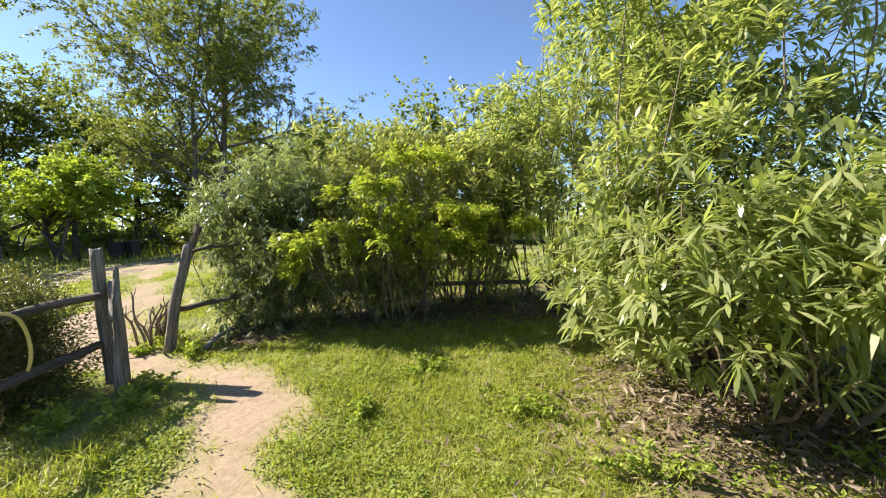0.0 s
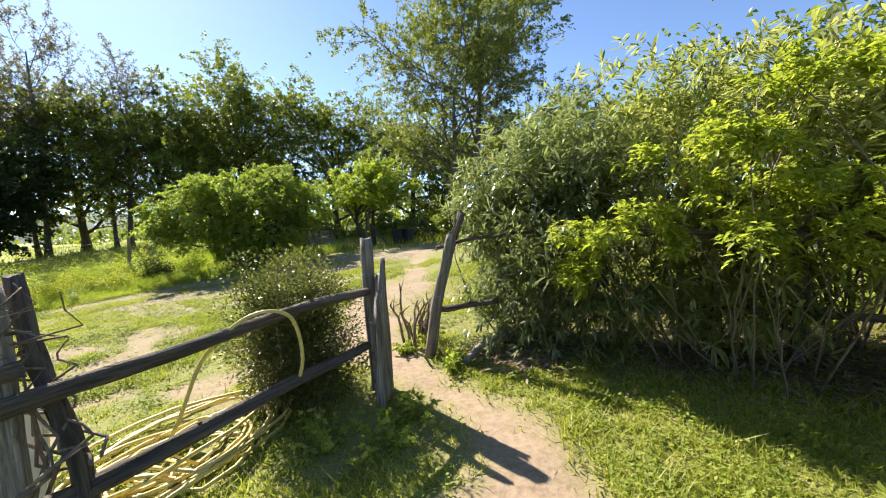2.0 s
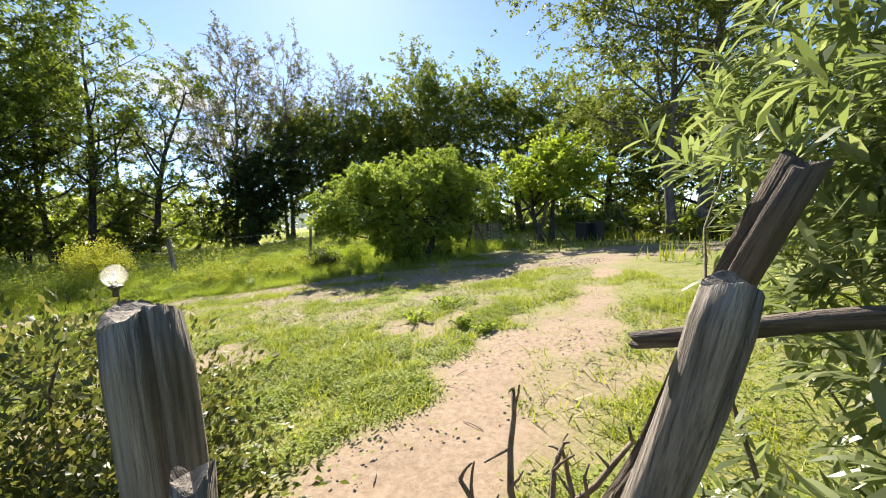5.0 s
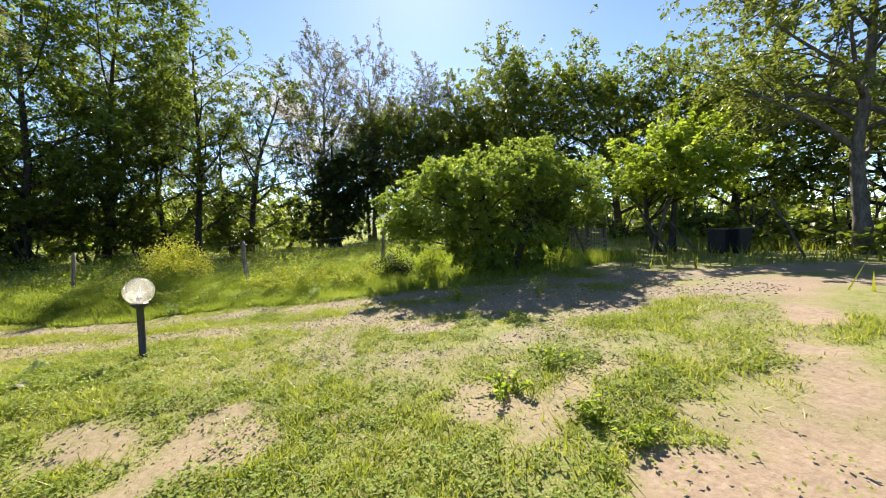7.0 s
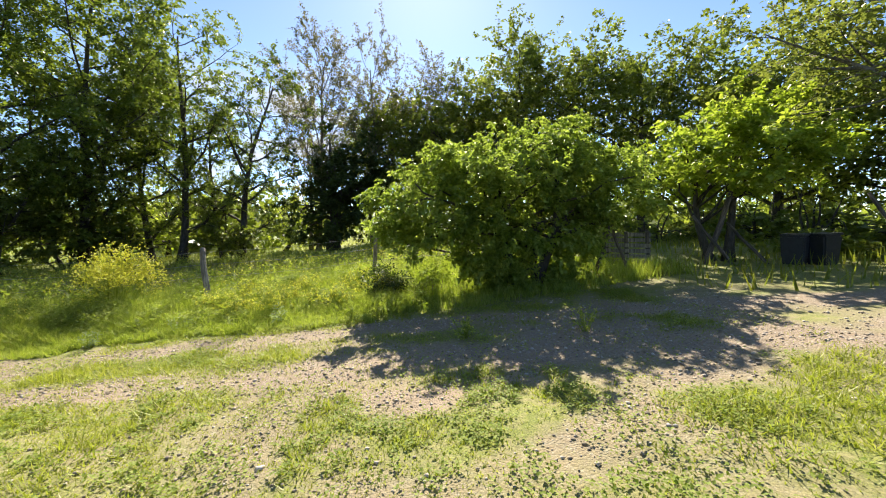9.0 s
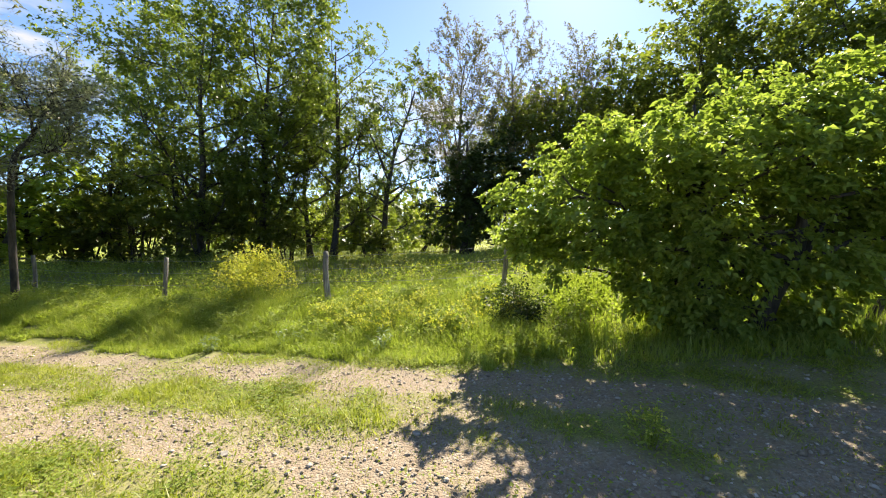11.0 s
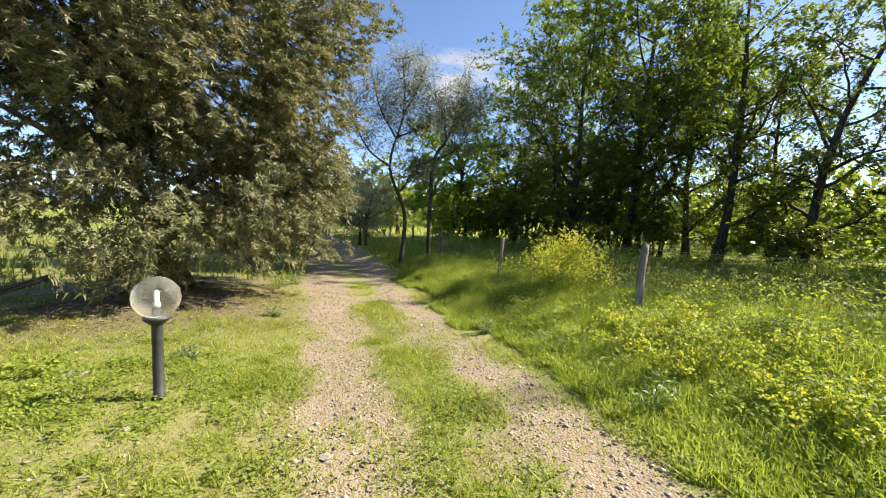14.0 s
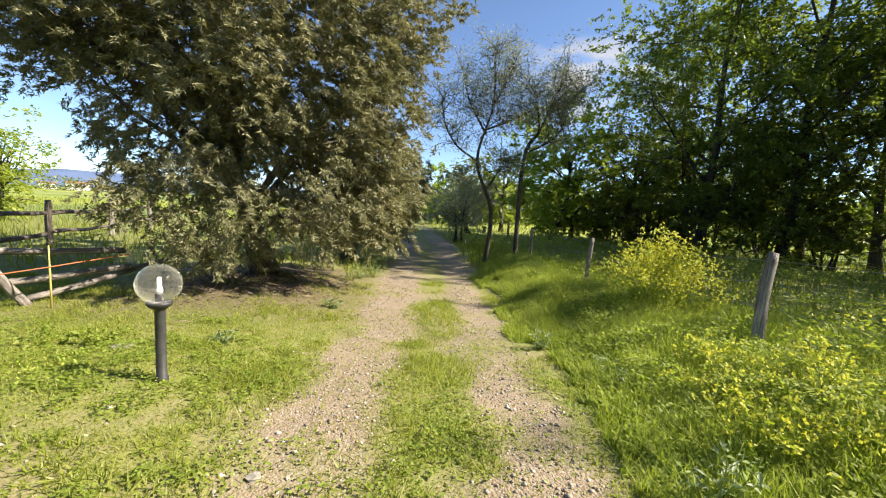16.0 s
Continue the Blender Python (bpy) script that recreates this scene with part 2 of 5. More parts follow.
def ground_material():
    m, n, l, p = material("ground")
    geo = n.new("ShaderNodeNewGeometry")
    pos = geo.outputs["Position"]

    def mask(name):
        a = n.new("ShaderNodeAttribute")
        a.attribute_name = name
        return a.outputs["Fac"]

    fine = noise_node(n, l, 22, 6, pos, 0.7)
    thatch = noise_node(n, l, 75, 5, pos, 0.75)
    wide = noise_node(n, l, 1.7, 4, pos)
    turf = ramp(n, l, thatch, [(0.34, (0.045, 0.065, 0.014)), (0.48, (0.14, 0.185, 0.03)), (0.6, (0.22, 0.25, 0.055)), (0.72, (0.36, 0.33, 0.16))])
    turf = mix_colour(n, l, wide, turf, mix_colour(n, l, 1.0, turf, (1.25, 1.05, 0.85), "MULTIPLY"))
    turf = mix_colour(n, l, ramp(n, l, noise_node(n, l, 9, 4, pos, 0.65), [(0.42, (0, 0, 0)), (0.66, (0.6, 0.6, 0.6))]), turf, mix_colour(n, l, thatch, (0.17, 0.13, 0.06), (0.42, 0.36, 0.19)))
    sandy = ramp(n, l, fine, [(0.28, (0.2, 0.138, 0.088)), (0.5, (0.30, 0.22, 0.15)), (0.78, (0.39, 0.305, 0.225))])
    vor = n.new("ShaderNodeTexVoronoi")
    vor.inputs["Scale"].default_value = 62
    vor.inputs["Randomness"].default_value = 1.0
    l.new(pos, vor.inputs["Vector"])
    stones = ramp(n, l, vor.outputs["Color"], [(0.15, (0.18, 0.142, 0.096)), (0.5, (0.28, 0.228, 0.16)), (0.9, (0.44, 0.385, 0.31))])
    gravel = mix_colour(n, l, ramp(n, l, fine, [(0.35, (0, 0, 0)), (0.6, (1, 1, 1))]), stones, (0.28, 0.208, 0.135))
    litter = ramp(n, l, fine, [(0.3, (0.06, 0.04, 0.025)), (0.55, (0.16, 0.112, 0.075)), (0.75, (0.29, 0.215, 0.15))])
    c = mix_colour(n, l, mask("litter"), turf, litter)
    c = mix_colour(n, l, mask("gravel"), c, gravel)
    c = mix_colour(n, l, mask("sand"), c, sandy)
    # far meadows: broad strips of other greens
    far = noise_node(n, l, 0.02, 3, pos)
    meadow = ramp(n, l, far, [(0.35, (0.11, 0.17, 0.035)), (0.5, (0.30, 0.33, 0.04)), (0.65, (0.16, 0.2, 0.06))])
    c = mix_colour(n, l, mask("far"), c, meadow)
    l.new(c, p.inputs["Base Color"])
    p.inputs["Roughness"].default_value = 0.95
    b1 = n.new("ShaderNodeBump")
    b1.inputs["Strength"].default_value, b1.inputs["Distance"].default_value = 0.8, 0.01
    l.new(fine, b1.inputs["Height"])
    b2 = n.new("ShaderNodeBump")
    b2.inputs["Distance"].default_value = 0.008
    l.new(mask("gravel"), b2.inputs["Strength"])
    l.new(vor.outputs["Distance"], b2.inputs["Height"])
    b2.invert = True
    l.new(b1.outputs[0], b2.inputs["Normal"])
    l.new(b2.outputs[0], p.inputs["Normal"])
    return m


GROUND = ground_material()
WOOD = bark_material("weathered_wood", (0.09, 0.078, 0.066), (0.52, 0.47, 0.41), 26, 0.07, 1.0)
WOOD_DARK = bark_material("dark_wood", (0.045, 0.036, 0.03), (0.25, 0.205, 0.165), 24, 0.07, 1.0)
BARK = bark_material("bark", (0.035, 0.028, 0.022), (0.13, 0.11, 0.09), 10, 0.4)
BARK_GREY = bark_material("grey_bark", (0.08, 0.07, 0.06), (0.28, 0.25, 0.21), 10, 0.4)
TWIG = bark_material("twig", (0.14, 0.105, 0.075), (0.36, 0.29, 0.22), 16, 0.3)
OLEANDER = leaf_material("oleander_leaves", (0.14, 0.18, 0.0552), (0.272, 0.312, 0.121), (0.462, 0.472, 0.261), 0.33, 0.48, (1.45, 1.5, 0.8))
OLEANDER_GREY = leaf_material("grey_green_leaves", (0.158, 0.184, 0.0525), (0.294, 0.315, 0.121), (0.483, 0.483, 0.263), 0.33, 0.48, (1.4, 1.45, 0.8))
FRESH = leaf_material("fresh_leaves", (0.19, 0.25, 0.03), (0.31, 0.36, 0.055), (0.43, 0.47, 0.12), 0.5, 0.48, (1.35, 1.4, 0.8))
MULBERRY = leaf_material("mulberry_leaves", (0.142, 0.197, 0.0287), (0.239, 0.298, 0.0536), (0.371, 0.417, 0.101), 0.58, 0.48, (1.4, 1.5, 0.95))
OAK = leaf_material("oak_leaves", (0.0949, 0.121, 0.0207), (0.155, 0.185, 0.0362), (0.233, 0.254, 0.0646), 0.4, 0.44, (1.45, 1.55, 0.8))
PALE = leaf_material("pale_leaves", (0.108, 0.113, 0.054), (0.171, 0.167, 0.0855), (0.252, 0.234, 0.135), 0.5, 0.42, (1.3, 1.25, 0.9))
ALDER = leaf_material("alder_leaves", (0.0904, 0.125, 0.0203), (0.151, 0.189, 0.0363), (0.234, 0.265, 0.068), 0.36, 0.46, (1.45, 1.55, 0.8))
OLIVE = leaf_material("olive_leaves", (0.16, 0.17, 0.10), (0.26, 0.27, 0.17), (0.40, 0.40, 0.28), 0.45, 0.38, (1.2, 1.25, 0.8))
CONIFER = leaf_material("conifer_sprays", (0.112, 0.128, 0.058), (0.225, 0.225, 0.115), (0.4, 0.365, 0.22), 0.65, 0.28, (1.2, 1.15, 0.8), 0.4)
MYRTLE = leaf_material("myrtle_leaves", (0.055, 0.075, 0.022), (0.105, 0.125, 0.042), (0.22, 0.2, 0.085), 0.38, 0.4, (1.3, 1.3, 0.7))
GRASS = leaf_material("grass_blades", (0.18, 0.225, 0.025), (0.31, 0.35, 0.05), (0.44, 0.43, 0.15), 0.5, 0.46, (1.2, 1.25, 0.7), 0.55)
CLOVER = leaf_material("clover_leaves", (0.14, 0.205, 0.022), (0.25, 0.325, 0.04), (0.36, 0.40, 0.09), 0.72, 0.42, (1.2, 1.25, 0.7), 0.5)
VERGE = leaf_material("verge_grass", (0.19, 0.25, 0.03), (0.31, 0.37, 0.055), (0.44, 0.45, 0.13), 0.65, 0.44, (1.2, 1.3, 0.75), 0.55)
MEADOW = leaf_material("meadow_grass", (0.14, 0.185, 0.03), (0.23, 0.27, 0.045), (0.35, 0.35, 0.07), 0.6, 0.48, (1.2, 1.2, 0.6), 0.4)
FLOWER = leaf_material("yellow_petals", (0.48, 0.48, 0.04), (0.6, 0.59, 0.07), (0.72, 0.7, 0.16), 0.6, 0.35, (1.1, 1.1, 0.8))
WEED = leaf_material("weed_leaves", (0.18, 0.235, 0.03), (0.3, 0.36, 0.06), (0.43, 0.46, 0.13), 0.7, 0.45, (1.25, 1.35, 0.7))
THISTLE = leaf_material("thistle_leaves", (0.18, 0.23, 0.10), (0.28, 0.34, 0.17), (0.40, 0.44, 0.28), 0.5, 0.38, (1.1, 1.2, 0.8))
DRY = leaf_material("dry_leaves", (0.10, 0.07, 0.045), (0.20, 0.15, 0.10), (0.40, 0.33, 0.25), 0.7, 0.2, (1.1, 1.0, 0.8))
CITRUS = leaf_material("citrus_leaves", (0.17, 0.245, 0.028), (0.27, 0.35, 0.05), (0.40, 0.45, 0.10), 0.5, 0.5, (1.45, 1.45, 0.8))
PALE_GREEN = leaf_material("poplar_leaves", (0.111, 0.14, 0.034), (0.178, 0.208, 0.0553), (0.264, 0.281, 0.102), 0.42, 0.42, (1.35, 1.4, 0.8))
OAK_DARK = leaf_material("ivy_leaves", (0.03, 0.045, 0.014), (0.05, 0.075, 0.02), (0.085, 0.11, 0.03), 0.6, 0.3)
OLEANDER_DARK = leaf_material("glossy_oleander_leaves", (0.113, 0.141, 0.0613), (0.207, 0.245, 0.113), (0.396, 0.415, 0.264), 0.27, 0.42, (1.3, 1.4, 0.8))
METAL_DARK = plain_material("dark_painted_metal", (0.055, 0.055, 0.055), 0.5, 0.2)
WIRE = plain_material("galvanised_wire", (0.30, 0.30, 0.29), 0.45, 0.8)
HOSE = plain_material("yellow_hose", (0.62, 0.50, 0.17), 0.45, 0, 0.15)
WHITE = plain_material("white_plastic", (0.75, 0.74, 0.72), 0.5, 0, 0.08)
STONE = plain_material("pale_stone", (0.30, 0.27, 0.23), 0.85, 0, 0.3, 18)
BLACK = plain_material("black_plastic", (0.03, 0.03, 0.032), 0.5)


def globe_material():
    m, n, l, p = material("hazy_clear_globe")
    p.inputs["Base Color"].default_value = (0.9, 0.9, 0.88, 1)
    p.inputs["Roughness"].default_value, p.inputs["IOR"].default_value = 0.06, 1.2
    p.inputs["Transmission Weight"].default_value = 1.0
    haze = n.new("ShaderNodeBsdfTranslucent")
    haze.inputs[0].default_value = (0.75, 0.74, 0.7, 1)
    tc = n.new("ShaderNodeTexCoord")
    k = ramp(n, l, noise_node(n, l, 9, 4, tc.outputs["Object"]), [(0.3, (0.05, 0.05, 0.05)), (0.75, (0.18, 0.18, 0.18))])
    mx = n.new("ShaderNodeMixShader")
    l.new(k, mx.inputs[0])
    l.new(p.outputs[0], mx.inputs[1])
    l.new(haze.outputs[0], mx.inputs[2])
    l.new(mx.outputs[0], n["Material Output"].inputs[0])
    return m


GLOBE = globe_material()


# ---- ground ----
def axis(lo, hi, fine_lo, fine_hi, step):
    a = list(np.arange(fine_lo, fine_hi + step, step))
    s, v = step, a[-1]
    while v < hi:
        s *= 1.18
        v += s
        a.append(v)
    s, v = step, a[0]
    while v > lo:
        s *= 1.18
        v -= s
        a.insert(0, v)
    return np.array(a)


def build_ground():
    xs, ys = axis(-2600, 2600, -15.0, 3.4, 0.1), axis(-2600, 2600, -4.0, 10.0, 0.1)
    gx, gy = np.meshgrid(xs, ys)
    x, y = gx.ravel(), gy.ravel()
    z = height(x, y)
    nx, ny = len(xs), len(ys)
    i = (np.arange(ny - 1)[:, None] * nx + np.arange(nx - 1)[None]).ravel()
    tris = np.concatenate([np.stack([i, i + 1, i + nx + 1], 1), np.stack([i, i + nx + 1, i + nx], 1)])
    me = fast_mesh("ground", np.stack([x, y, z], 1), tris, True)
    sand, grit, under = soils(x, y)
    r = np.hypot(x + 7, y - 2)
    for name, data in (("sand", sand), ("gravel", grit), ("litter", under), ("far", sstep(16, 34, r))):
        me.attributes.new(name, "FLOAT", "POINT").data.foreach_set("value", data.astype(np.float32))
    return solo("ground", me, GROUND, "sloping ground of short grass, sandy path and gravel", "ground", kind="structure")


build_ground()
RNG = np.random.default_rng(7)


def scatter(n, x0, x1, y0, y1, rng):
    return rng.uniform(x0, x1, n), rng.uniform(y0, y1, n)


def blades(x, y, tall, wide, rng, lean=0.5):
    """Upright grass blades, one triangle each, in a bent pair."""
    n = len(x)
    base = np.stack([x, y, height(x, y) - 0.005], 1)
    a = rng.uniform(0, 2 * np.pi, n)
    side = np.stack([np.cos(a), np.sin(a), np.zeros(n)], 1) * (wide * 0.5)[:, None]
    b = rng.uniform(0, 2 * np.pi, n)
    k = np.abs(rng.normal(0, lean, n))
    tip = base + np.stack([np.cos(b) * k, np.sin(b) * k, np.ones(n)], 1) * tall[:, None]
    v = np.stack([base - side, base + side, tip], 1).reshape(-1, 3)
    return v, np.arange(3 * n).reshape(-1, 3)


def build_lawn():
    rng = np.random.default_rng(11)
    x, y = scatter(480000, -13.2, 3.3, -3.6, 9.0, rng)
    sand, grit, under = soils(x, y)
    lush = 0.6 * fbm(x, y, 0.7, 51) + 0.4 * fbm(x, y, 0.2, 53)
    keep = (1 - sand) ** 2 * (1 - 0.68 * grit) * (1 - 0.9 * under) * (0.3 + 0.95 * sstep(0.39, 0.56, lush))
    ok = rng.uniform(0, 1.2, len(x)) < keep
    x, y, lush = x[ok], y[ok], lush[ok]
    tall = (0.022 + 0.055 * sstep(0.42, 0.68, lush)) * (1 - 0.6 * grit[ok]) * rng.uniform(0.5, 1.5, len(x))
    x4, y4 = scatter(110000, -12.4, -6.0, -1.8, 5.5, rng)
    sand, grit, under = soils(x4, y4)
    ok = rng.uniform(0, 1, len(x4)) < (1 - sand) ** 2 * (1 - 0.92 * grit) * (1 - 0.9 * under)
    x, y = np.concatenate([x, x4[ok]]), np.concatenate([y, y4[ok]])
    tall = np.concatenate([tall, rng.uniform(0.012, 0.034, ok.sum())])
    x5, y5 = scatter(150000, -2.6, 3.3, 0.2, 4.7, rng)
    sand, grit, under = soils(x5, y5)
    ok = rng.uniform(0, 1, len(x5)) < (1 - sand) ** 2 * (1 - 0.9 * under) * (0.35 + 0.65 * sstep(0.35, 0.55, fbm(x5, y5, 0.35, 55)))
    x, y = np.concatenate([x, x5[ok]]), np.concatenate([y, y5[ok]])
    tall = np.concatenate([tall, rng.uniform(0.02, 0.06, ok.sum())])
    v, t = blades(x, y, tall, rng.uniform(0.006, 0.015, len(x)), rng, 1.3)
    solo("lawn_grass", fast_mesh("lawn_grass", v, t), GRASS, "short uneven green lawn grass with bare patches", "grass", kind="stuff")
    # clover and other low broad leaves among the grass
    x, y = scatter(340000, -12.5, 3.4, -0.5, 9, rng)
    sand, grit, under = soils(x, y)
    lush = 0.5 * fbm(x, y, 0.8, 57) + 0.5 * fbm(x, y, 0.24, 58)
    keep = (1 - sand) ** 2 * (1 - 0.95 * grit) * (1 - 0.85 * under) * sstep(0.45, 0.6, lush)
    ok = rng.uniform(0, 1, len(x)) < keep
    x7, y7 = scatter(120000, -9.8, -4.2, 0.6, 6.4, rng)
    sand, grit, under = soils(x7, y7)
    lush7 = 0.45 * fbm(x7, y7, 0.5, 59) + 0.55 * fbm(x7, y7, 0.16, 60)
    ok7 = rng.uniform(0, 1, len(x7)) < (1 - 0.9 * sand) * (1 - 0.85 * grit) * sstep(0.46, 0.58, lush7)
    x, y, lush = np.concatenate([x[ok], x7[ok7]]), np.concatenate([y[ok], y7[ok7]]), np.concatenate([lush[ok], lush7[ok7]])
    n = len(x)
    z = height(x, y) + 0.012 + 0.075 * sstep(0.45, 0.75, lush) * rng.uniform(0.3, 1, n)
    a = rng.uniform(0, 2 * np.pi, n)
    way = np.stack([np.cos(a), np.sin(a), rng.normal(0.1, 0.4, n)], 1)
    k = rng.uniform(0.014, 0.034, n)
    v, t = leaves(np.stack([x, y, z], 1), way, k, k * 0.7, rng, 0.15, flat=0.7)
    solo("clover", fast_mesh("clover", v, t), CLOVER, "low clover and broad-leaved weeds in the lawn", "weeds", kind="stuff")


def build_verge():
    rng = np.random.default_rng(12)
    # the bank beyond the track
    x, y = scatter(110000, -17, -11.6, -11, 11, rng)
    d, s = line_distance(x, y, TRACK)
    ok = (d > 1.35 + 1.1 * (fbm(x, y, 0.6, 68) - 0.5)) & (s > 0) | (x < -14.5)
    x, y, d = x[ok], y[ok], d[ok]
    keep = rng.uniform(0, 1, len(x)) < 0.35 + sstep(0.3, 0.6, fbm(x, y, 1.2, 61))
    x, y, d = x[keep], y[keep], d[keep]
    tall = (0.09 + 0.26 * sstep(1.3, 3.0, d) * fbm(x, y, 1.1, 65)) * rng.uniform(0.5, 1.6, len(x))
    v, t = blades(x, y, tall, rng.uniform(0.010, 0.024, len(x)), rng, 0.45)
    x6, y6 = scatter(170000, -15.0, -11.5, -5, 5.6, rng)
    d6, s6 = line_distance(x6, y6, TRACK)
    ok = (d6 > 1.3 + 1.1 * (fbm(x6, y6, 0.6, 68) - 0.5)) & (s6 > 0)
    x6, y6, d6 = x6[ok], y6[ok], d6[ok]
    tall = (0.07 + 0.24 * sstep(1.1, 2.2, d6) * fbm(x6, y6, 0.5, 67)) * rng.uniform(0.5, 1.5, len(x6))
    v, t = merge([(v, t), blades(x6, y6, tall, rng.uniform(0.008, 0.016, len(x6)), rng, 0.8)])
    n = 60000
    x2, y2 = scatter(n, -19.5, -12.2, -8, 8, rng)
    d2, s2 = line_distance(x2, y2, TRACK)
    ok = (d2 > 1.35) & (fbm(x2, y2, 0.6, 91) > 0.42)
    x2, y2, d2 = x2[ok], y2[ok], d2[ok]
    n = len(x2)
    z2 = height(x2, y2) + rng.uniform(0.02, 1, n) * (0.08 + 0.3 * sstep(1.5, 3.2, d2) * fbm(x2, y2, 0.8, 93))
    a = rng.uniform(0, 2 * np.pi, n)
    k = rng.uniform(0.025, 0.06, n)
    v2, t2 = leaves(np.stack([x2, y2, z2], 1), np.stack([np.cos(a), np.sin(a), rng.normal(0.2, 0.5, n)], 1), k, k * 0.5, rng, 0.15, flat=0.4)
    x3, y3 = scatter(170000, -15.4, -11.8, -7, 6.0, rng)
    d3, s3 = line_distance(x3, y3, TRACK)
    ok = (d3 > 1.4 + 1.3 * (fbm(x3, y3, 0.6, 68) - 0.5)) & (s3 > 0) & (rng.uniform(0, 1, len(x3)) < 0.2 + 0.8 * sstep(0.4, 0.6, fbm(x3, y3, 0.4, 95)))
    x3, y3, d3 = x3[ok], y3[ok], d3[ok]
    n = len(x3)
    z3 = height(x3, y3) + rng.uniform(0.1, 1, n) ** 0.6 * (0.05 + 0.5 * sstep(1.2, 2.6, d3) * fbm(x3, y3, 0.4, 97))
    a = rng.uniform(0, 2 * np.pi, n)
    k = rng.uniform(0.022, 0.055, n)
    v3, t3 = leaves(np.stack([x3, y3, z3], 1), np.stack([np.cos(a), np.sin(a), rng.normal(0.2, 0.5, n)], 1), k, k * 0.6, rng, 0.15, flat=0.6)
    v2, t2 = merge([(v2, t2), (v3, t3)])
    solo("verge_weeds", fast_mesh("verge_weeds", v2, t2), WEED, "lush broad-leaved weeds along the track verge", "weeds", kind="stuff")
    solo("verge_grass", fast_mesh("verge_grass", v, t), VERGE, "tall bright green grass along the wire fence", "grass", kind="stuff")
    # rough herbs with small yellow flowers beyond the wire fence
    x, y = scatter(70000, -27, -14.9, -15, 13, rng)
    ok = rng.uniform(0, 1, len(x)) < sstep(0.36, 0.55, fbm(x, y, 1.6, 81))
    x, y = x[ok], y[ok]
    n = len(x)
    rise = height(x, y) + (0.2 + 0.55 * fbm(x, y, 1.3, 83)) * rng.uniform(0.35, 1.0, n)
    a = rng.uniform(0, 2 * np.pi, n)
    k = rng.uniform(0.05, 0.11, n)
    v4, t4 = leaves(np.stack([x, y, rise], 1), np.stack([np.cos(a), np.sin(a), rng.normal(0.3, 0.5, n)], 1), k, k * 0.42, rng, 0.15, flat=0.4)
    solo("meadow_herbs", fast_mesh("meadow_herbs", v4, t4), WEED, "rough green herbs growing beyond the wire fence", "weeds", kind="stuff")
    pick = rng.permutation(n)[:7000]
    pick = pick[fbm(x[pick], y[pick], 2.2, 85) > 0.48]
    p = np.repeat(np.stack([x, y, rise + 0.12], 1)[pick], 2, 0)
    v5, t5 = leaves(p, rng.normal(size=p.shape), np.full(len(p), 0.035), np.full(len(p), 0.03), rng, 0.1)
    solo("meadow_flowers", fast_mesh("meadow_flowers", v5, t5), FLOWER, "small yellow flowers scattered over the rough meadow", "flowers", kind="stuff")
    # wider meadow behind, coarser
    x, y = scatter(230000, -60, 40, -60, 45, rng)
    r = np.hypot(x + 7, y - 2)
    ok = ((x < -15) | (x > 3.4) | (y < -4) | (y > 10)) & (rng.uniform(0, 1, len(x)) < np.clip(14 / np.maximum(r, 1), 0.12, 1))
    d, s = line_distance(x, y, TRACK)
    ok &= (d > 1.15)
    x, y, r = x[ok], y[ok], r[ok]
    tall = (0.12 + 0.3 * fbm(x, y, 3.0, 71)) * rng.uniform(0.6, 1.5, len(x))
    v, t = blades(x, y, tall, rng.uniform(0.02, 0.05, len(x)), rng, 0.4)
    solo("meadow_grass", fast_mesh("meadow_grass", v, t), MEADOW, "long yellow-green meadow grass around the clearing", "grass", kind="stuff")


build_lawn()
build_verge()


# ---- trees and bushes ----
def whorl_leaves(tips, per, length, width, rng, middle):
    """Lance leaves in whorls round shoot ends that point outward and up."""
    axis_way = unit(unit(tips - middle) * np.array([1, 1, 0.7]) + rng.normal(size=tips.shape) * 0.45 + np.array([0, 0, 0.45]))
    n = len(tips) * per
    ax = np.repeat(axis_way, per, 0)
    c = np.repeat(tips, per, 0)
    side = unit(np.cross(ax, rng.normal(size=(n, 3))))
    rise = rng.uniform(0.05, 1.0, n)[:, None]
    base = c - ax * length * 0.9 * (1 - rise)
    way = ax * (0.15 + 0.75 * rise) + side * 0.9
    k = rng.uniform(0.6, 1.2, n)
    return leaves(base, way, length * k, width * k, rng, 0.16, True, rng.uniform(0.0, 0.45, n)[:, None], 0.65)


def clumps(blobs, count, rng, inner=0.45, bough=0.0, flatness=0.45, twigs=7):
    """Twig-end centres: boughs spread through ellipsoids, thicker towards the skin, with several twigs round each bough."""
    sizes = np.array([b[1][0] * b[1][1] * b[1][2] for b in blobs]) ** 0.7
    out = []
    twigs = twigs if bough else 1
    for (c, r), k in zip(blobs, np.maximum(3, (count / twigs * sizes / sizes.sum()).astype(int))):
        d = unit(rng.normal(size=(k, 3)))
        u = rng.uniform(0, 1, k)[:, None] ** inner
        p = np.asarray(c) + d * u * np.asarray(r) * rng.uniform(0.8, 1.15, (k, 1))
        if bough:
            p = np.repeat(p, twigs, 0)
            p = p + rng.normal(size=p.shape) * bough * np.array([1, 1, flatness])
        out.append(p)
    return np.concatenate(out)


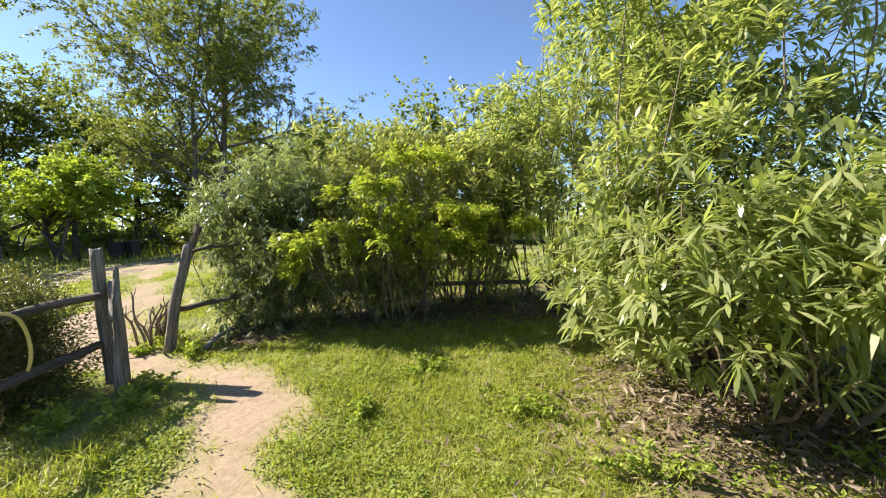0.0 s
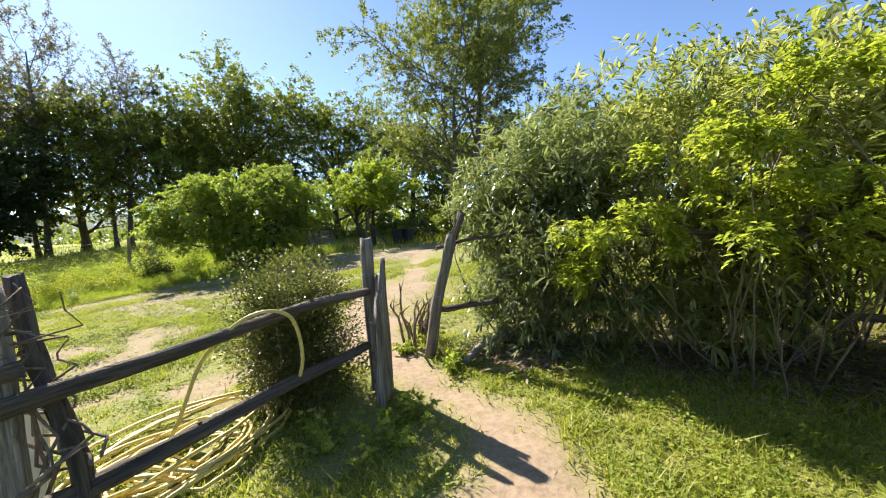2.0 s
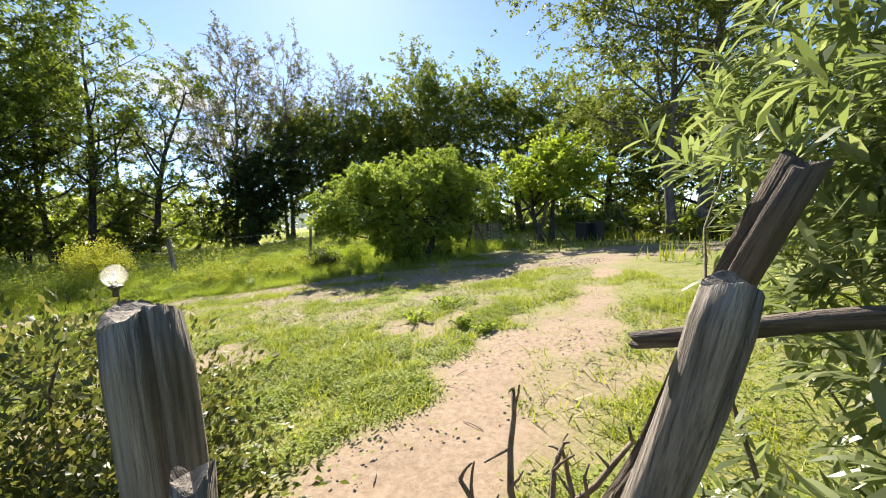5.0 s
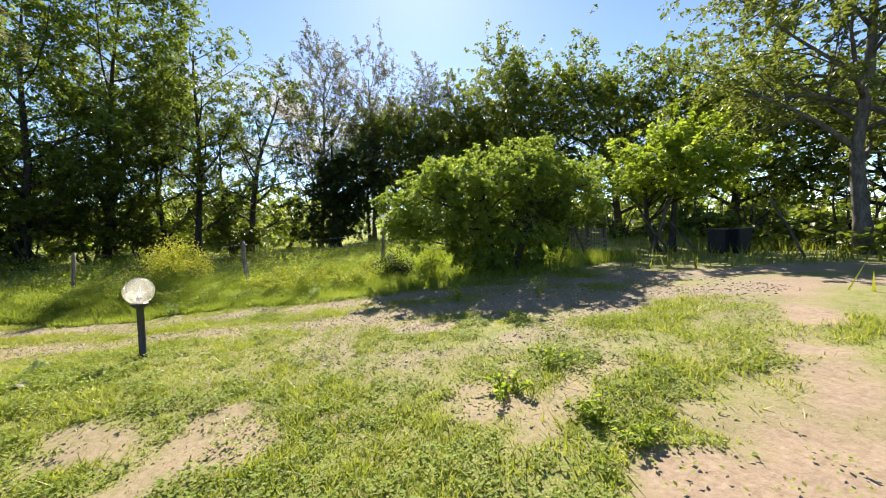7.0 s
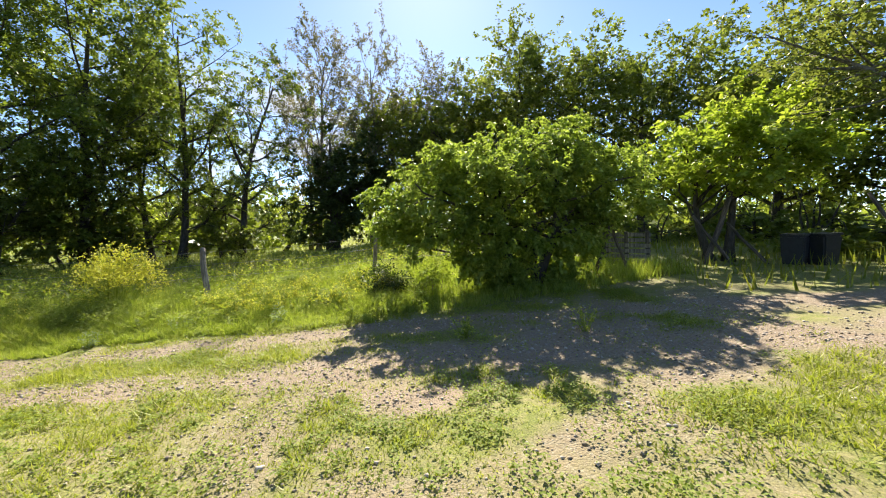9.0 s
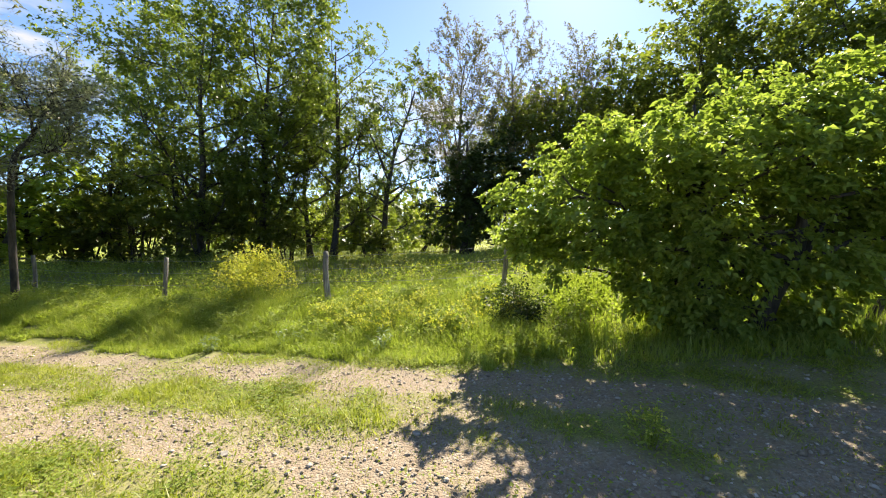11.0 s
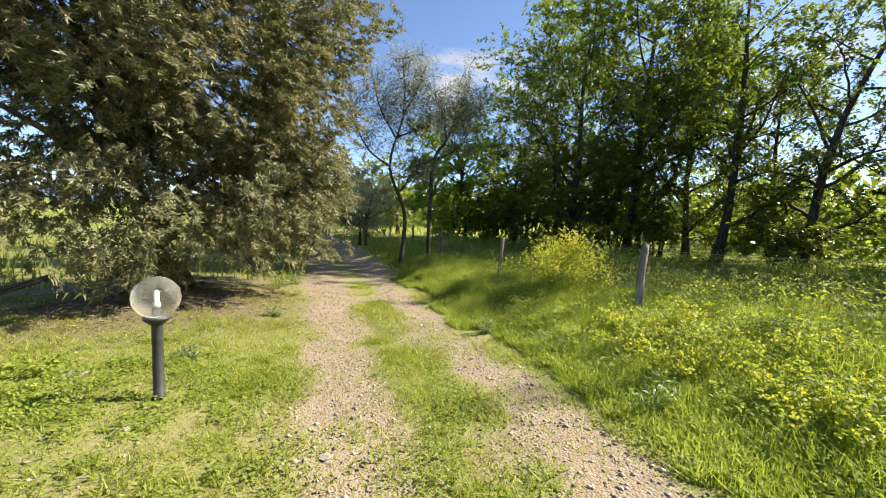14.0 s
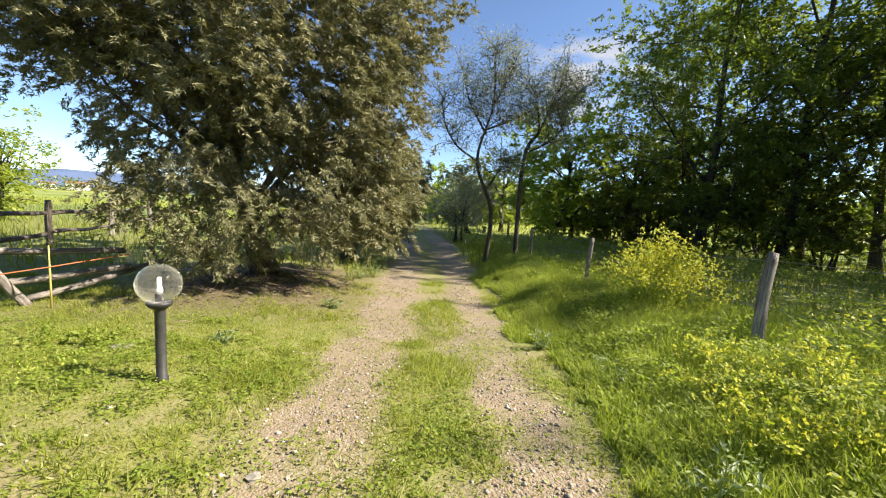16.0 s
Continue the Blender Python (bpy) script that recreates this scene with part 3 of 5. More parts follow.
def crown_leaves(centres, per, spread, length, width, rng, outward=None, long=False, droop=0.0, flat=0.2, squash=0.7, simple=False):
    n = len(centres) * per
    c = np.repeat(centres, per, 0)
    off = rng.normal(size=(n, 3)) * spread * np.array([1, 1, squash])
    base = c + off
    way = off + rng.normal(size=(n, 3)) * spread * 0.7
    if outward is not None:
        way = way + unit(c - outward) * spread * 1.1
    k = rng.uniform(0.65, 1.3, n)
    return leaves(base, way, length * k, width * k, rng, 0.16, long, droop, flat, simple)


def sprays(tips, ways, per, reach, length, width, rng, droop=0.2, level=0.5, simple=False):
    """Leaves set along both sides of short arching twigs that start at the tips."""
    n = len(tips) * per
    w, c = np.repeat(unit(ways), per, 0), np.repeat(tips, per, 0)
    u = rng.uniform(0, 1, n)[:, None]
    side = unit(np.cross(w, np.array([0, 0, 1.0])) + rng.normal(size=(n, 3)) * 0.35)
    hand = rng.choice([-1.0, 1.0], n)[:, None]
    far = np.repeat(rng.uniform(0.6, 1.3, len(tips)), per)[:, None] * reach
    base = c + w * far * (u - 0.25) + rng.normal(size=(n, 3)) * reach * 0.09 - np.array([0, 0, 1.0]) * far * droop * u ** 2
    way = w * 0.6 + side * hand * 0.85 + rng.normal(size=(n, 3)) * 0.3
    k = rng.uniform(0.65, 1.25, n)
    return leaves(base, way, length * k, width * k, rng, 0.14, False, droop, level, simple)


def grow(foot, way, length, radius, depth, plan, rng, wood, tips, ways):
    """A trunk or limb that wanders and lifts, and bears limbs in turn; the last order bears the leaf sprays."""
    n = (11, 7, 5)[depth]
    d, p = np.asarray(way, float), [np.asarray(foot, float)]
    for i in range(n - 1):
        d = unit(d + rng.normal(size=3) * plan["wander"][depth] + np.array([0, 0, plan["lift"][depth]]))
        p.append(p[-1] + d * length / (n - 1))
    p = np.array(p)
    r = radius * (1 - 0.8 * np.linspace(0, 1, n))
    if depth == 0:
        r = r * (1 + 0.5 * np.exp(-np.linspace(0, 1, n) * 18))
    wood.append(tube(p, np.maximum(r, 0.008), (9, 6, 4)[depth]))
    if depth == 2:
        tips.append(p[1:])
        ways.append(np.gradient(p, axis=0)[1:] + rng.normal(size=(n - 1, 3)) * length * 0.1)
        return
    kids, bare = plan["kids"][depth], plan["bare"][depth]
    for k in range(kids):
        u = bare + (1 - bare) * (k + rng.uniform(0, 1)) / kids
        i = min(int(u * (n - 1)), n - 2)
        f = u * (n - 1) - i
        at, d0 = p[i] * (1 - f) + p[i + 1] * f, unit(p[i + 1] - p[i])
        ref = np.array([1.0, 0, 0]) if abs(d0[2]) > 0.7 else np.array([0, 0, 1.0])
        a = unit(np.cross(d0, ref))
        b = np.cross(d0, a)
        t = k * 2.4 + rng.uniform(-0.5, 0.5)
        ang = radians(plan["angle"][depth] + rng.uniform(-14, 14))
        child = d0 * math.cos(ang) + (a * math.cos(t) + b * math.sin(t)) * math.sin(ang)
        if depth == 0:
            size = plan["reach"] * (0.45 + 0.75 * math.sin(math.pi * min(1.0, 0.2 + 0.72 * (u - bare) / (1 - bare))))
        else:
            size = length * plan["ratio"] * (1.15 - 0.5 * u)
        grow(at, child, size * rng.uniform(0.7, 1.2), max(r[i] * 0.5, 0.012), depth + 1, plan, rng, wood, tips, ways)


def limbed_tree(name, base, height_, trunk_r, plan, per, spray, leaf, wood_mat, leafage, label, group="", seed=1, trunks=1, splay=0.0, droop=0.2, level=0.5, fill=0, loose=0.5):
    """A tree grown limb by limb, so that its boughs stand apart with gaps between."""
    rng = np.random.default_rng(seed)
    bx, by = base
    root = thing(name, (bx, by, hz(bx, by) - 0.05), label, "tree", group)
    wood, tips, ways = [], [], []
    for s in range(trunks):
        a = 2 * np.pi * s / trunks + rng.uniform(0, 1.5)
        x, y = bx + math.cos(a) * splay * 0.5, by + math.sin(a) * splay * 0.5
        way = unit(np.array([math.cos(a) * splay * 0.11, math.sin(a) * splay * 0.11, 1.0]))
        grow((x, y, hz(x, y) - 0.1), way, height_ * (1.0 if s == 0 else rng.uniform(0.75, 0.95)), trunk_r * (1.0 if s == 0 else 0.8), 0, plan, rng, wood, tips, ways)
    tips, ways = np.concatenate(tips), np.concatenate(ways)
    if fill:
        tips = np.concatenate([tips] + [tips + rng.normal(size=tips.shape) * loose * np.array([1, 1, 0.7]) for k in range(fill)])
        ways = np.concatenate([ways] + [ways + rng.normal(size=ways.shape) * 0.3 for k in range(fill)])
    ok = tips[:, 2] > height(tips[:, 0], tips[:, 1]) + 0.5
    tips, ways = tips[ok], ways[ok]
    v, t = merge(wood)
    part("trunk", fast_mesh("trunk", v, t, True), wood_mat, root)
    v, t = sprays(tips, ways, per, spray, leaf[0], leaf[1], rng, droop, level)
    part("crown", fast_mesh("crown", v, t), leafage, root)
    return root


ALDER_PLAN = dict(wander=(0.05, 0.13, 0.2), lift=(0.02, 0.05, 0.0), kids=(17, 8), bare=(0.13, 0.2), angle=(58, 48), reach=4.2, ratio=0.5)
OAK_PLAN = dict(wander=(0.06, 0.12, 0.2), lift=(0.02, 0.03, 0.0), kids=(20, 9), bare=(0.14, 0.15), angle=(62, 52), reach=4.6, ratio=0.52)
ASH_PLAN = dict(wander=(0.05, 0.1, 0.16), lift=(0.02, 0.12, 0.1), kids=(18, 8), bare=(0.2, 0.2), angle=(42, 40), reach=3.7, ratio=0.5)
POPLAR_PLAN = dict(wander=(0.05, 0.1, 0.18), lift=(0.02, 0.05, 0.02), kids=(20, 9), bare=(0.24, 0.2), angle=(56, 48), reach=4.3, ratio=0.5)


def make_tree(name, base, top, trunk_r, blobs, count, per, spread, leaf, wood, leafage, label, category="tree", lean=(0, 0), fork=0.35, limbs=26,
              stems=1, group="", droop=0.1, flat=0.2, seed=1, inner=0.45, stem_spread=0.0, bough=0.0, twigs=7, flatness=0.45, spray=0.0, simple=False):
    rng = np.random.default_rng(seed)
    bx, by = base
    bz = hz(bx, by) - 0.05
    root = thing(name, (bx, by, bz), label, category, group)
    centres = clumps(blobs, count, rng, inner, bough, flatness, twigs)
    centres = centres[centres[:, 2] > height(centres[:, 0], centres[:, 1]) + 0.08]
    centre = np.mean([b[0] for b in blobs], 0)
    pieces = []
    stem_paths = []
    for s in range(stems):
        a = 2 * np.pi * s / stems + rng.uniform(0, 1)
        foot = np.array([bx + math.cos(a) * stem_spread * 0.35, by + math.sin(a) * stem_spread * 0.35, bz])
        head = np.array([bx + lean[0] + math.cos(a) * stem_spread, by + lean[1] + math.sin(a) * stem_spread, bz + top * rng.uniform(0.88, 1.0)])
        p = curve_between(foot, head, 0, rng, 9)
        r = trunk_r * (1 - 0.86 * np.linspace(0, 1, 9)) * (1 + 0.5 * np.exp(-np.linspace(0, 1, 9) * 18))
        stem_paths.append(p)
        pieces.append(tube(p, r, 9))
    pick = rng.permutation(len(centres))[:limbs]
    for i in pick:
        c = centres[i]
        p = stem_paths[rng.integers(stems)]
        rel = (c[2] - bz) / top
        k = int(np.clip((fork + (rel - fork) * 0.55) * 8, 1, 7))
        q = curve_between(p[k], c, 0.06, rng, 6)
        r0 = trunk_r * (1 - 0.86 * k / 8) * 0.5
        pieces.append(tube(q, np.linspace(r0, 0.012, 6), 5))
        for j in rng.permutation(len(centres))[:40]:
            if 0.1 < np.linalg.norm(centres[j] - c) < 1.3 * spread * 3:
                pieces.append(tube(curve_between(q[3], centres[j], 0.03, rng, 4), np.linspace(r0 * 0.35 + 0.006, 0.006, 4), 4))
                break
    v, t = merge(pieces)
    if name == "thicket":
        tagged(part("brushwood", fast_mesh("brushwood", v, t, True), wood, root), kind="stuff")
    else:
        part("trunk", fast_mesh("trunk", v, t, True), wood, root)
    if spray:
        ways = unit(centres - centre) * np.array([1, 1, 0.6]) + rng.normal(size=centres.shape) * 0.45
        v, t = sprays(centres, ways, per, spray, leaf[0], leaf[1], rng, droop, flat, simple)
    else:
        v, t = crown_leaves(centres, per, spread, leaf[0], leaf[1], rng, centre, False, droop, flat, 0.7, True)
    part("crown", fast_mesh("crown", v, t), leafage, root)
    return root


def ell(x, y, z, rx, ry, rz):
    return ((x, y, z), (rx, ry, rz))


def sparse_tree(base, limbs, seed):
    """A thin tree of bent limbs, each a line of (offset, height), with fine twigs and few leaves."""
    rng = np.random.default_rng(seed)
    bx, by = base
    bz = hz(bx, by) - 0.05
    root = thing("olive_tree", (bx, by, bz), "thin bent olive tree with sparse grey leaves", "tree", "thin olive trees")
    side = np.array([-0.97, 0.24, 0.0])
    pieces, ends = [], []
    for n, line in enumerate(limbs):
        key = [np.array([bx, by, bz]) + side * o + np.array([0, 0, z]) + (rng.normal(size=3) * 0.12 if k and n else 0) for k, (o, z) in enumerate(line)]
        fine = []
        for i in range(len(key) - 1):
            p0, p1, p2, p3 = (key[min(max(j, 0), len(key) - 1)] for j in (i - 1, i, i + 1, i + 2))
            for u in np.linspace(0, 1, 6)[:-1]:
                fine.append(0.5 * (2 * p1 + (p2 - p0) * u + (2 * p0 - 5 * p1 + 4 * p2 - p3) * u * u + (3 * p1 - p0 - 3 * p2 + p3) * u ** 3))
        fine = np.array(fine + [key[-1]])
        pieces.append(tube(fine, np.linspace(0.075 if n == 0 else 0.035, 0.012, len(fine)), 7))
        start = int(len(fine) * (0.6 if n == 0 else 0.3))
        for j in range(58 if n == 0 else 44):
            p = fine[rng.integers(start, len(fine))]
            out = p + rng.normal(size=3) * np.array([0.42, 0.42, 0.34]) + np.array([0, 0, 0.18])
            pieces.append(tube(curve_between(p, out, 0.08, rng, 5), np.linspace(0.011, 0.004, 5), 4))
            ends.append(out)
            ends.append(p + (out - p) * 0.6)
    v, t = merge(pieces)
    part("trunk", fast_mesh("trunk", v, t, True), BARK, root)
    v, t = crown_leaves(np.array(ends), 34, 0.13, 0.07, 0.024, rng, None, False, 0.1, 0.1, 0.8, True)
    part("crown", fast_mesh("crown", v, t), OLIVE, root)


def build_trees():
    # mulberry-like dome beside the track
    make_tree("mulberry_tree", (-12.8, 7.9), 2.9, 0.11,
              [ell(-12.7, 8.0, 1.35, 0.85, 1.15, 1.15), ell(-12.7, 7.9, 2.6, 1.4, 1.9, 0.8), ell(-12.9, 6.1, 2.05, 0.9, 1.05, 0.85), ell(-12.95, 5.6, 1.6, 0.45, 0.5, 0.4), ell(-12.5, 9.6, 2.45, 1.1, 1.1, 0.8), ell(-12.6, 8.6, 3.2, 0.7, 0.8, 0.5),
               ell(-12.75, 6.9, 2.85, 0.7, 0.75, 0.5), ell(-12.6, 7.2, 1.5, 0.8, 0.7, 0.8), ell(-12.5, 8.7, 1.6, 0.7, 0.6, 0.8), ell(-12.5, 8.1, 0.7, 0.6, 0.9, 0.45)],
              3600, 20, 0.1, (0.078, 0.056), BARK, MULBERRY, "broad dome-shaped tree with bright green leaves beside the track", stems=4, stem_spread=0.7, seed=3, flat=0.45, limbs=44, bough=0.13, inner=0.3, spray=0.24, droop=0.3, flatness=0.7)
    # yellow-green small tree by the bins
    make_tree("orange_tree", (-13.0, 13.2), 3.4, 0.11,
              [ell(-12.9, 13.2, 3.3, 2.0, 2.0, 1.2), ell(-11.6, 12.8, 3.2, 1.3, 1.2, 0.8), ell(-14.4, 13.5, 2.9, 1.0, 1.0, 0.8)],
              900, 26, 0.16, (0.1, 0.075), BARK, CITRUS, "small round tree with yellow-green leaves on two trunks", stems=2, stem_spread=0.5, seed=4, flat=0.5, bough=0.22, spray=0.3, inner=0.35)
    # tall loose tree above the hedge
    limbed_tree("poplar_tree", (-9.3, 15.6), 10.2, 0.2, POPLAR_PLAN, 22, 0.5, (0.12, 0.08), BARK_GREY, PALE_GREEN, "tall loose tree with pale green leaves", seed=5, trunks=2, splay=0.9, fill=1, loose=0.35)
    # row of oaks beyond the clearing
    for i, (x, y, h, r) in enumerate(((-31.5, 11.9, 12.6, 4.0), (-27.8, 16.2, 13.6, 4.6), (-24.0, 21.0, 12.0, 4.4), (-36.0, 9.0, 12.2, 3.8), (-31.0, 16.5, 12.8, 4.2), (-19.5, 24.5, 9.8, 4.0), (-14.0, 26.0, 9.0, 3.8), (-7.5, 25.0, 8.0, 3.8), (-1.5, 24.0, 8.0, 3.8), (4.5, 22.0, 8.0, 3.8))):
        limbed_tree("oak_tree", (x, y), h * 0.7, 0.26, {**OAK_PLAN, "reach": r * 1.0}, (14 if i < 3 else 5 if x < -18 else 4), 0.6, ((0.19, 0.135) if i < 3 else (0.28, 0.2)), BARK, OAK, "round green oak behind the clearing", group="oaks behind the clearing", seed=20 + i, fill=2, loose=0.6)
    # dark ivy-clad tree under pale thin crowns
    make_tree("ivy_clad_tree", (-30.5, 3.8), 7.0, 0.34, [ell(-30.5, 3.8, 3.1, 2.8, 3.0, 3.3), ell(-30.5, 4.8, 5.6, 2.1, 2.3, 2.4)],
              900, 24, 0.32, (0.2, 0.14), BARK, OAK_DARK, "dark ivy-clad tree standing at the field edge", seed=31, bough=0.35, spray=0.5, flat=0.4)
    for i, (x, y, h) in enumerate(((-32.5, 2.6, 15.6), (-34.0, 6.6, 15.0), (-33.0, 10.2, 13.8))):
        limbed_tree("ash_tree", (x, y), h * 0.8, 0.16, ASH_PLAN, 17, 0.55, (0.13, 0.085), BARK_GREY, PALE, "thin pale brown-green tree with an open crown", group="ash trees", seed=35 + i, trunks=2, splay=0.8)
    # alders by the fence
    for i, (x, y, h, r) in enumerate(((-26.0, -10.6, 16.0, 3.6), (-28.8, -4.6, 14.8, 2.7), (-30.0, -1.8, 13.0, 2.3), (-27.5, -16.0, 7.5, 2.6), (-28.2, -7.8, 16.6, 3.2))):
        limbed_tree("alder_tree", (x, y), h * 0.77, 0.2, {**ALDER_PLAN, "reach": r * 1.2}, 18, 0.6, (0.15, 0.105), BARK, ALDER, "tall dark alder with an open crown beyond the fence", group="alders beyond the fence", seed=50 + i, trunks=2, splay=1.4, fill=(2 if i in (0, 4) else 0), loose=0.55)
    # thicket under the alders and along the field edge
    for i, (x, y, h, r) in enumerate(((-25.0, -16.6, 3.6, 2.4), (-24.6, -12.4, 3.8, 2.5), (-25.0, -9.0, 3.4, 2.2), (-27.5, -11.0, 4.6, 2.6), (-24.4, -14.6, 3.6, 2.2), (-27.0, -8.0, 4.2, 2.4), (-26.8, -14.0, 4.4, 2.6), (-27.6, -6.0, 2.6, 1.8), (-29.0, -1.8, 2.4, 1.4), (-27.0, 12.5, 2.6, 2.2), (-24.0, 17.5, 2.8, 2.4), (-20.0, 21.5, 2.8, 2.2), (-16.5, 19.0, 2.4, 2.0), (-14.0, 18.0, 2.2, 2.2), (-10.8, 17.5, 2.4, 2.2), (-8.2, 16.6, 2.0, 1.6), (-6.0, 18.5, 2.4, 2.2), (-17.5, 15.5, 1.8, 1.4), (-3.0, 17.5, 2.6, 2.2), (0.5, 16.5, 2.6, 2.2))):
        make_tree("thicket", (x, y), h * 0.8, 0.05, [ell(x, y, h * 0.5, r, r, h * 0.42)], 200, 15, 0.22, (0.19, 0.14), BARK, OAK if i % 3 else ALDER, "dark leafy thicket at the edge of the clearing", "bush",
                  group="thickets at the field edge", seed=130 + i, stems=5, stem_spread=0.6, bough=0.3, limbs=20, spray=0.4, flat=0.5)
    # conifers by the track
    for i, (x, y, h, r) in enumerate(((-8.65, -3.0, 10.4, 2.85), (-10.0, -7.2, 8.8, 2.3), (-11.0, -11.4, 8.0, 1.9))):
        s = r / 2.85
        make_tree("cypress_tree", (x, y), h * 0.95, 0.2,
                  [ell(x, y, 2.3 * s, 2.0 * s, 1.9 * s, 1.0 * s), ell(x, y, 3.5 * s, 2.8 * s, 2.7 * s, 1.3 * s), ell(x - 0.1, y, 5.3 * s, 3.4 * s, 3.1 * s, 2.0 * s), ell(x, y, 7.6 * s, 2.8 * s, 2.8 * s, 2.3 * s), ell(x + 1.9 * s, y + 0.5, 5.2 * s, 2.5 * s, 2.2 * s, 1.9 * s), ell(x + 2.2 * s, y + 0.5, 7.2 * s, 2.6 * s, 2.2 * s, 1.7 * s),
                   ell(x + 2.9 * s, y - 0.5 * s, 4.8 * s, 2.1 * s, 2.0 * s, 1.3 * s), ell(x + 4.0 * s, y - 0.2 * s, 6.2 * s, 1.7 * s, 1.6 * s, 1.4 * s), ell(x + 1.7 * s, y - 0.2 * s, 3.0 * s, 1.6 * s, 1.6 * s, 1.0 * s), ell(x - 1.7 * s, y + 0.4 * s, 2.5 * s, 1.3 * s, 1.4 * s, 1.2 * s), ell(x - 1.7 * s, y + 0.4 * s, 4.5 * s, 1.5 * s, 1.5 * s, 1.9 * s),
                   ell(x - 0.8 * s, y + 1.0 * s, 1.4 * s, 1.7 * s, 1.2 * s, 0.7 * s), ell(x + 1.0 * s, y + 1.0 * s, 1.4 * s, 1.4 * s, 1.1 * s, 0.7 * s), ell(x + 0.35 * s, y + 1.1 * s, 1.0 * s, 0.8 * s, 0.6 * s, 0.5 * s), ell(x - 1.9 * s, y + 0.3 * s, 1.5 * s, 1.1 * s, 1.3 * s, 0.7 * s), ell(x + 4.9 * s, y - 0.2 * s, 5.5 * s, 1.3 * s, 1.2 * s, 0.9 * s), ell(x + 3.2 * s, y + 0.2 * s, 4.0 * s, 1.7 * s, 1.4 * s, 1.0 * s), ell(x + 4.6 * s, y, 6.8 * s, 1.7 * s, 1.4 * s, 1.2 * s), ell(x - 1.9 * s, y - 0.6 * s, 2.3 * s, 1.4 * s, 1.5 * s, 1.1 * s)],
                  (14500, 900, 450)[i], 36, 0.08, ((0.085, 0.027), (0.12, 0.055), (0.12, 0.055))[i], BARK_GREY, CONIFER, "big brownish cypress with drooping sprays beside the track", group="cypresses", seed=60 + i, limbs=22, droop=0.2, flat=0.0, inner=0.38, fork=0.1, bough=0.17, twigs=12, flatness=1.1, spray=(0.22, 0.34, 0.34)[i], simple=True)
    # thin olive
    sparse_tree((-14.1, -5.9), [[(0, 0), (0.1, 1.65), (-0.4, 3.1), (-0.03, 4.7), (-0.08, 6.3)], [(-0.4, 3.1), (-0.9, 3.6), (-1.3, 4.2), (-1.6, 5.0)], [(-0.2, 4.0), (0.3, 4.3), (0.8, 4.7)], [(-0.05, 4.7), (0.3, 5.3), (0.4, 6.0)], [(-0.2, 3.9), (-0.7, 4.7), (-0.9, 5.6)], [(0.0, 2.4), (0.5, 2.9), (0.8, 3.3)]], 70)
    sparse_tree((-15.0, -5.75), [[(0, 0), (0.05, 3.1), (0.45, 4.0), (0.85, 5.0), (1.15, 5.6)], [(0.45, 4.0), (0.3, 4.8), (0.25, 5.5)], [(0.65, 4.5), (1.2, 4.9), (1.7, 5.3)], [(0.2, 3.4), (0.9, 3.9), (1.3, 4.3)]], 73)
    make_tree("grey_willow", (-14.9, -12.5), 2.6, 0.06, [ell(-14.9, -12.5, 1.9, 1.2, 1.4, 1.3)], 260, 30, 0.16, (0.10, 0.03), BARK, OLIVE, "grey-leaved willow bush beside the track", "bush", stems=4, stem_spread=0.5, seed=71, bough=0.3)
    # green trees down the track
    for i, (x, y, h, r, mat) in enumerate(((-21.0, -15.2, 8.2, 2.8, CITRUS), (-17.0, -18.5, 4.8, 2.0, OLIVE), (-22.5, -15.5, 5.6, 2.6, FRESH), (-17.4, -30, 6.0, 3.0, MULBERRY), (-11.0, -24, 5.0, 2.2, FRESH), (-11.5, -34, 6.0, 2.6, OLIVE), (-20.5, -22, 6.4, 3.2, OAK), (-27, -16, 8, 3.4, OAK), (-32, -12, 8.5, 3.6, OAK), (4.9, -14.9, 4.7, 2.0, FRESH), (-35, -7, 5.0, 3.2, FRESH), (-37, 0, 5.0, 3.2, FRESH), (-34, -13.5, 5.0, 3.2, CITRUS), (-47, -9, 5.5, 5.0, FRESH), (-48, 1, 5.5, 5.0, OAK), (-45, -18, 5.5, 5.0, OAK))):
        make_tree("field_tree", (x, y), h * 0.8, 0.14, [ell(x, y, h * 0.6, r, r, h * 0.4), ell(x + 0.6, y, h * 0.3, r * 0.9, r * 0.9, h * 0.26)],
                  (600 if x > 0 or i == 0 else 300), 9, 0.26, ((0.15, 0.105) if x > 0 else (0.27, 0.19)), BARK, mat, "leafy green tree down the track", group="trees down the track", seed=80 + i, bough=0.3, spray=0.5, flat=0.5)


build_trees()


